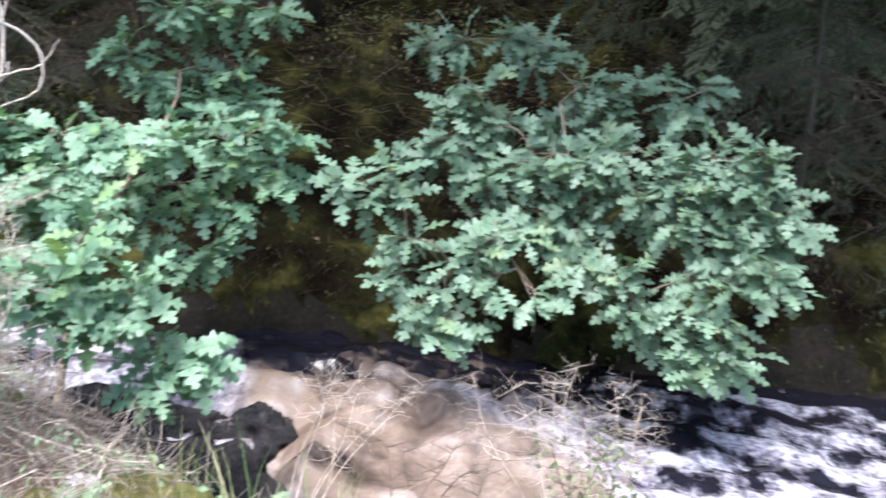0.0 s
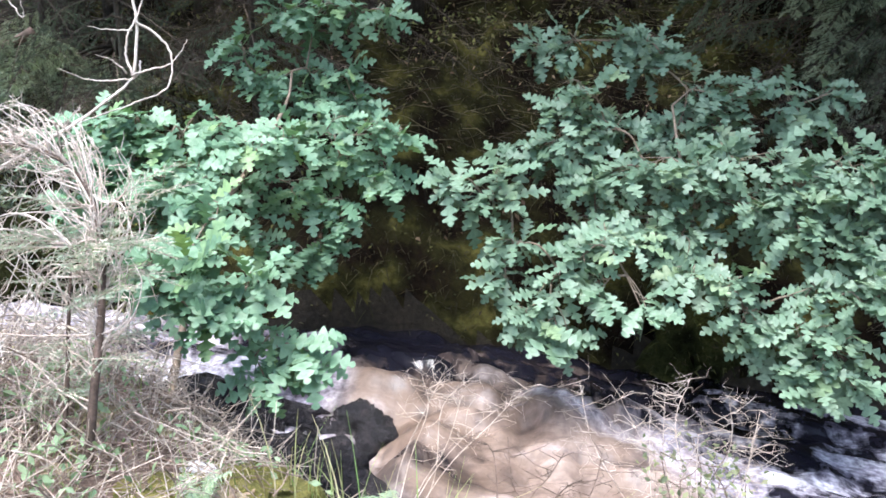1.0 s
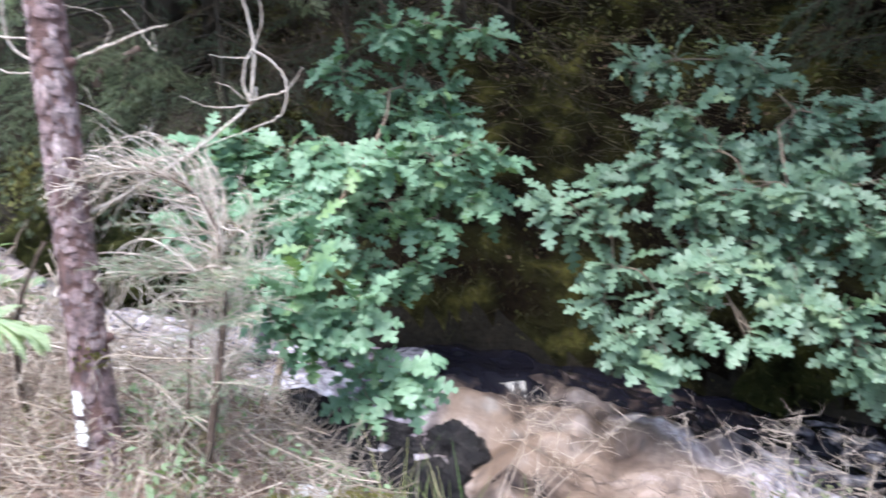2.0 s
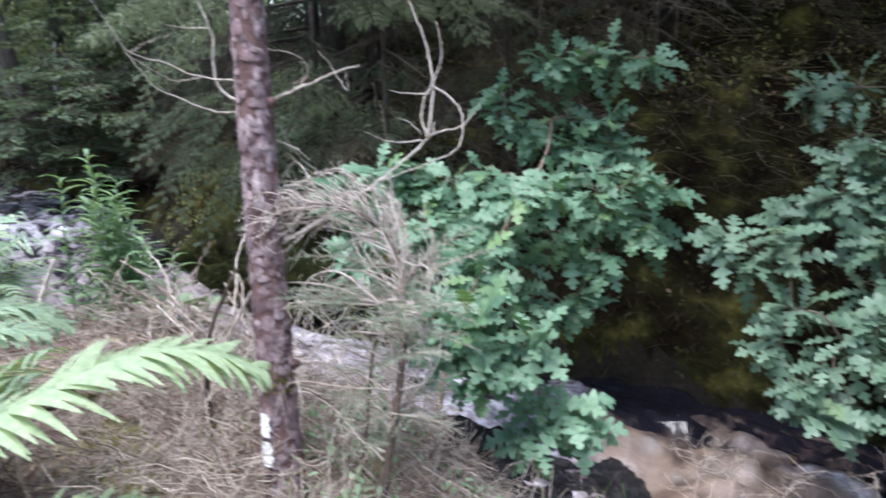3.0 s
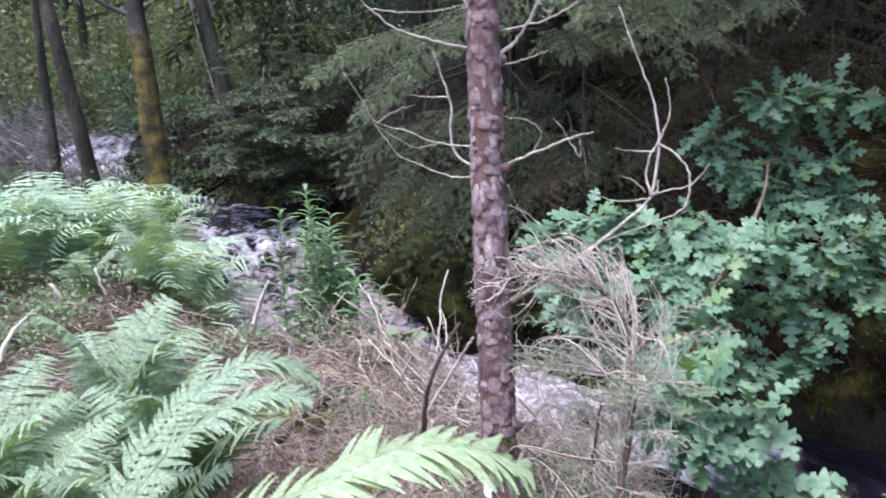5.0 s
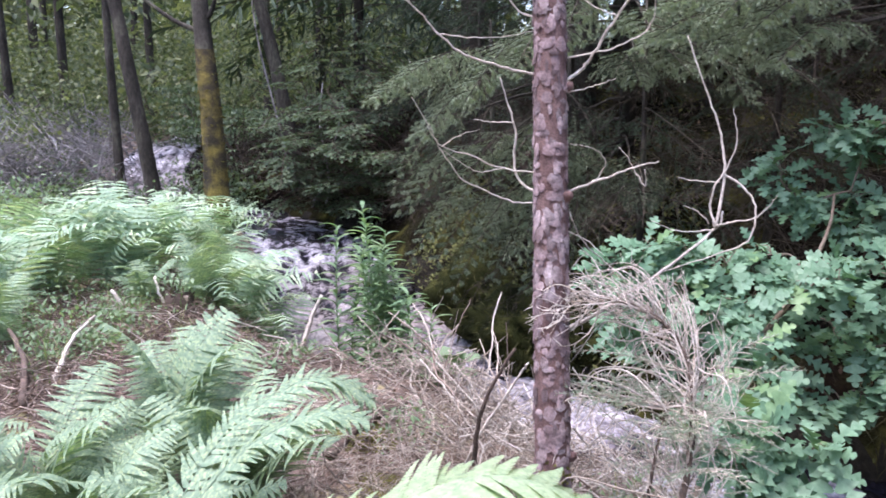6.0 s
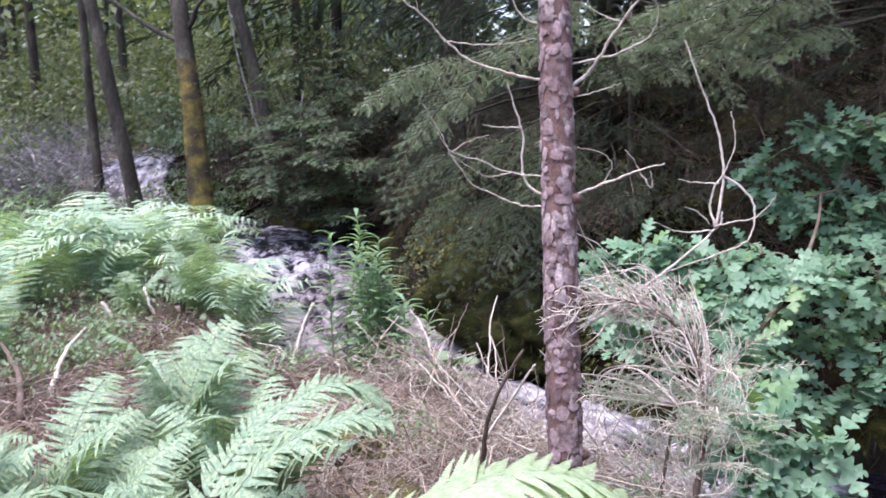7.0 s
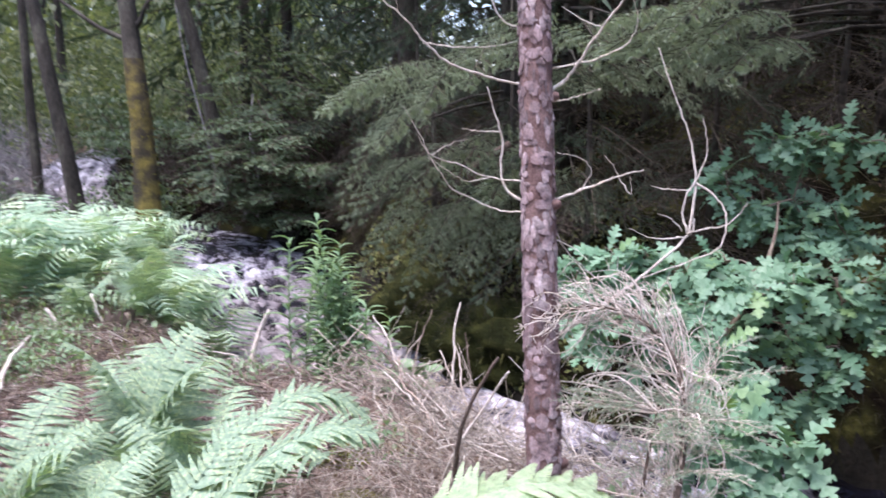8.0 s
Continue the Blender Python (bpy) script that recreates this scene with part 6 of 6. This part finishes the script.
layered_shrub(-8.9, 6.75, [(-8.27, 5.72, 1.1), (-8.12, 5.95, 1.25), (-8.13, 5.88, 0.85), (-7.97, 6.08, 0.98), (-7.99, 6.04, 0.62), (-8.19, 5.8, 0.72)], 9, 0.42)
layered_shrub(-7.6, 7.2, [(-7.61, 5.93, 1.36), (-7.45, 6.05, 1.05), (-7.28, 6.22, 0.93), (-7.37, 6.12, 0.68), (-7.17, 6.32, 0.75), (-7.29, 6.28, 1.3), (-7.0, 6.5, 0.85)], 9, 0.42)
layered_shrub(-8.7, 8.0, [(-8.79, 6.57, 1.72), (-8.48, 6.95, 1.75), (-8.21, 7.25, 1.73), (-8.66, 6.74, 2.05), (-8.35, 7.11, 2.05)], 9, 0.5)
for x, y in [(-9.2, 5.0), (-9.0, 5.05)]:
    bush_at(x, y, (0.18, 0.18, 0.52), 620, 0.03, BEECH_LEAF, "low green bush beside the upper fall")
bush_at(-11.4, 7.2, (0.8, 0.5, 0.8), 2200, 0.04, BEECH_LEAF, LAYERED, 5)
bush_at(-13.2, 7.6, (0.9, 0.5, 0.9), 2200, 0.045, BEECH_LEAF, LAYERED, 5)
bush_at(-10.3, 6.25, (0.35, 0.25, 0.4), 900, 0.04, BEECH_LEAF, "low green bush on a rock in the stream")
for x, y, s, n in [(-9, 9.5, 1.6, 3500), (-12, 9.2, 1.6, 3500), (-15, 12, 2.2, 4000), (-19, 11.2, 2.2, 4000), (-17, 8.6, 1.5, 3000), (-21, 10, 2.4, 4000), (-23, 13, 2.6, 4200), (-15, 4.6, 1.3, 3000), (-18.5, 5.8, 1.6, 3200),
                   (-12.5, 3.6, 0.9, 2600), (-21.5, 7.2, 1.8, 3200), (-27, 9, 2.6, 4200), (-25, 16, 3, 4200), (-20, 15, 3, 4200), (-30, 13, 3, 4200), (-24.5, 5, 2.6, 3600), (-28, 5, 3, 3600)]:
    bush_at(x, y, (s, s, s * 0.9), int(n * 0.95), 0.05 if x > -16 else 0.075, WOOD_LEAF, "leafy green undergrowth of the wood")


def canopy(name, count, box, leaf, mat, label):
    def where():
        return Vector((rnd(*box[0]), rnd(*box[1]), rnd(*box[2]))), Vector((0, 0, 1)) + scatter(0.8)
    return leaf_scatter(name, count, where, leaf, mat, label, "canopy")


# Loose leaves above the view, added to keep light off the hill's foot.
canopy("spruce_canopy", 650, ((-2.0, 3.6), (3.5, 4.9), (3.0, 5.0)), 0.2, SHADED_NEEDLE, "unseen dark foliage added above the stream to shade the foot of the hillside")
canopy("woodland_canopy", 24000, ((-34, -9), (3, 24), (3.2, 10)), 0.13, WOOD_LEAF, "leafy crowns of the wood upstream")
canopy("hill_crowns", 6200, ((-16, 5), (12, 26), (2.5, 13)), 0.22, SHADED_NEEDLE, "dark spruce crowns closing the view uphill")
# Never in view: added on the downstream side to cut low sky light.
canopy("wood_downstream", 9000, ((7, 24), (-6, 14), (-0.5, 11)), 0.26, WOOD_LEAF, "unseen leafy mass added downstream to block side light on the hillside")
canopy("wood_behind", 12000, ((-30, 26), (-16, -5), (0.5, 11)), 0.26, WOOD_LEAF, "leafy wood behind the path")
canopy("distant_wood", 19000, ((-62, -32), (-4, 46), (0.8, 16)), 0.58, WOOD_LEAF, "distant green wood closing the view")
for x, y in [(-9.2, 3.9), (-9.8, 3.2), (-10.6, 3.9), (-8.6, 3.4), (-8.4, 2.6), (-9.4, 2.4), (-11.2, 4.3), (-12.4, 4.6), (-7.9, 3.9)]:
    bush_at(x, y, (0.5, 0.4, 0.28), 1000, 0.03, HERB_LEAF if y < 3.5 else BEECH_LEAF, "low leafy plants beyond the fern bed")
for x, y in [(-19.5, 7.4), (-16.5, 6.4), (-18.0, 7.8), (-14.2, 5.3)]:
    bush_at(x, y, (0.9, 0.7, 0.6), 1500, 0.05, WOOD_LEAF, "leafy green undergrowth of the wood")
clump("dead_bush", at_ground(-11.8, 3.4), (1.0, 0.7, 0.6), 500, 0.02, DRY_LEAF, "grey tangle of dead brushwood beside the ferns", 0, "brushwood")


GREY_TWIG = rough_stuff("weathered_grey_twig", [(0.12, 0.11, 0.115), (0.24, 0.225, 0.225), (0.36, 0.34, 0.335)], 6.0, 0.9, 0.4, 0.003, 7, rnd=0.4)


def far_brush():
    """Dead brown brushwood on the slope between the trunks."""
    g = Geo()
    for _ in range(1300):
        x = rnd(-11.2, -8.2)
        y = stream(x)[0] + half_width(x) + rnd(0.1, 2.2)
        p = Vector((x, y, height(x, y) + rnd(0, 0.55)))
        e = Vector((rnd(-1, 1), rnd(-0.6, 0.6), rnd(-0.5, 0.9))).normalized() * rnd(0.15, 0.6)
        g.tube([p, p + e * 0.5 + scatter(0.05), p + e], 0.007, 0.003, 3, False)
    return tagged(new("brushwood", g.mesh("brushwood", DARK_TWIG)), "brown dead brushwood on the slope across the stream", "brushwood", kind="stuff")


far_brush()
for x, y, lx, tall in [(-9.4, 6.75, -1.3, 3.2), (-8.7, 6.7, -0.25, 1.7), (-8.9, 6.6, 0.5, 1.5)]:
    bare_tree(at_ground(x, y), (lx, 0.2, 0), tall, 0.018, GREY_TWIG, "thin grey leaning sapling across the stream", [(0.6, (rnd(-1, 1), 0.2, 0.5), 0.5)])
twig_litter("brushwood", 1900, (-13.8, -10, 2.6, 5.2), (0.3, 0.9), 0.006, GREY_TWIG, "grey dead brushwood beside the ferns", 0.7, 0.6)
twig_litter("brushwood", 900, (-16.5, -13.2, 4.6, 6.6), (0.3, 0.9), 0.007, GREY_TWIG, "grey dead brushwood beside the upper stream", 0.7, 0.6)
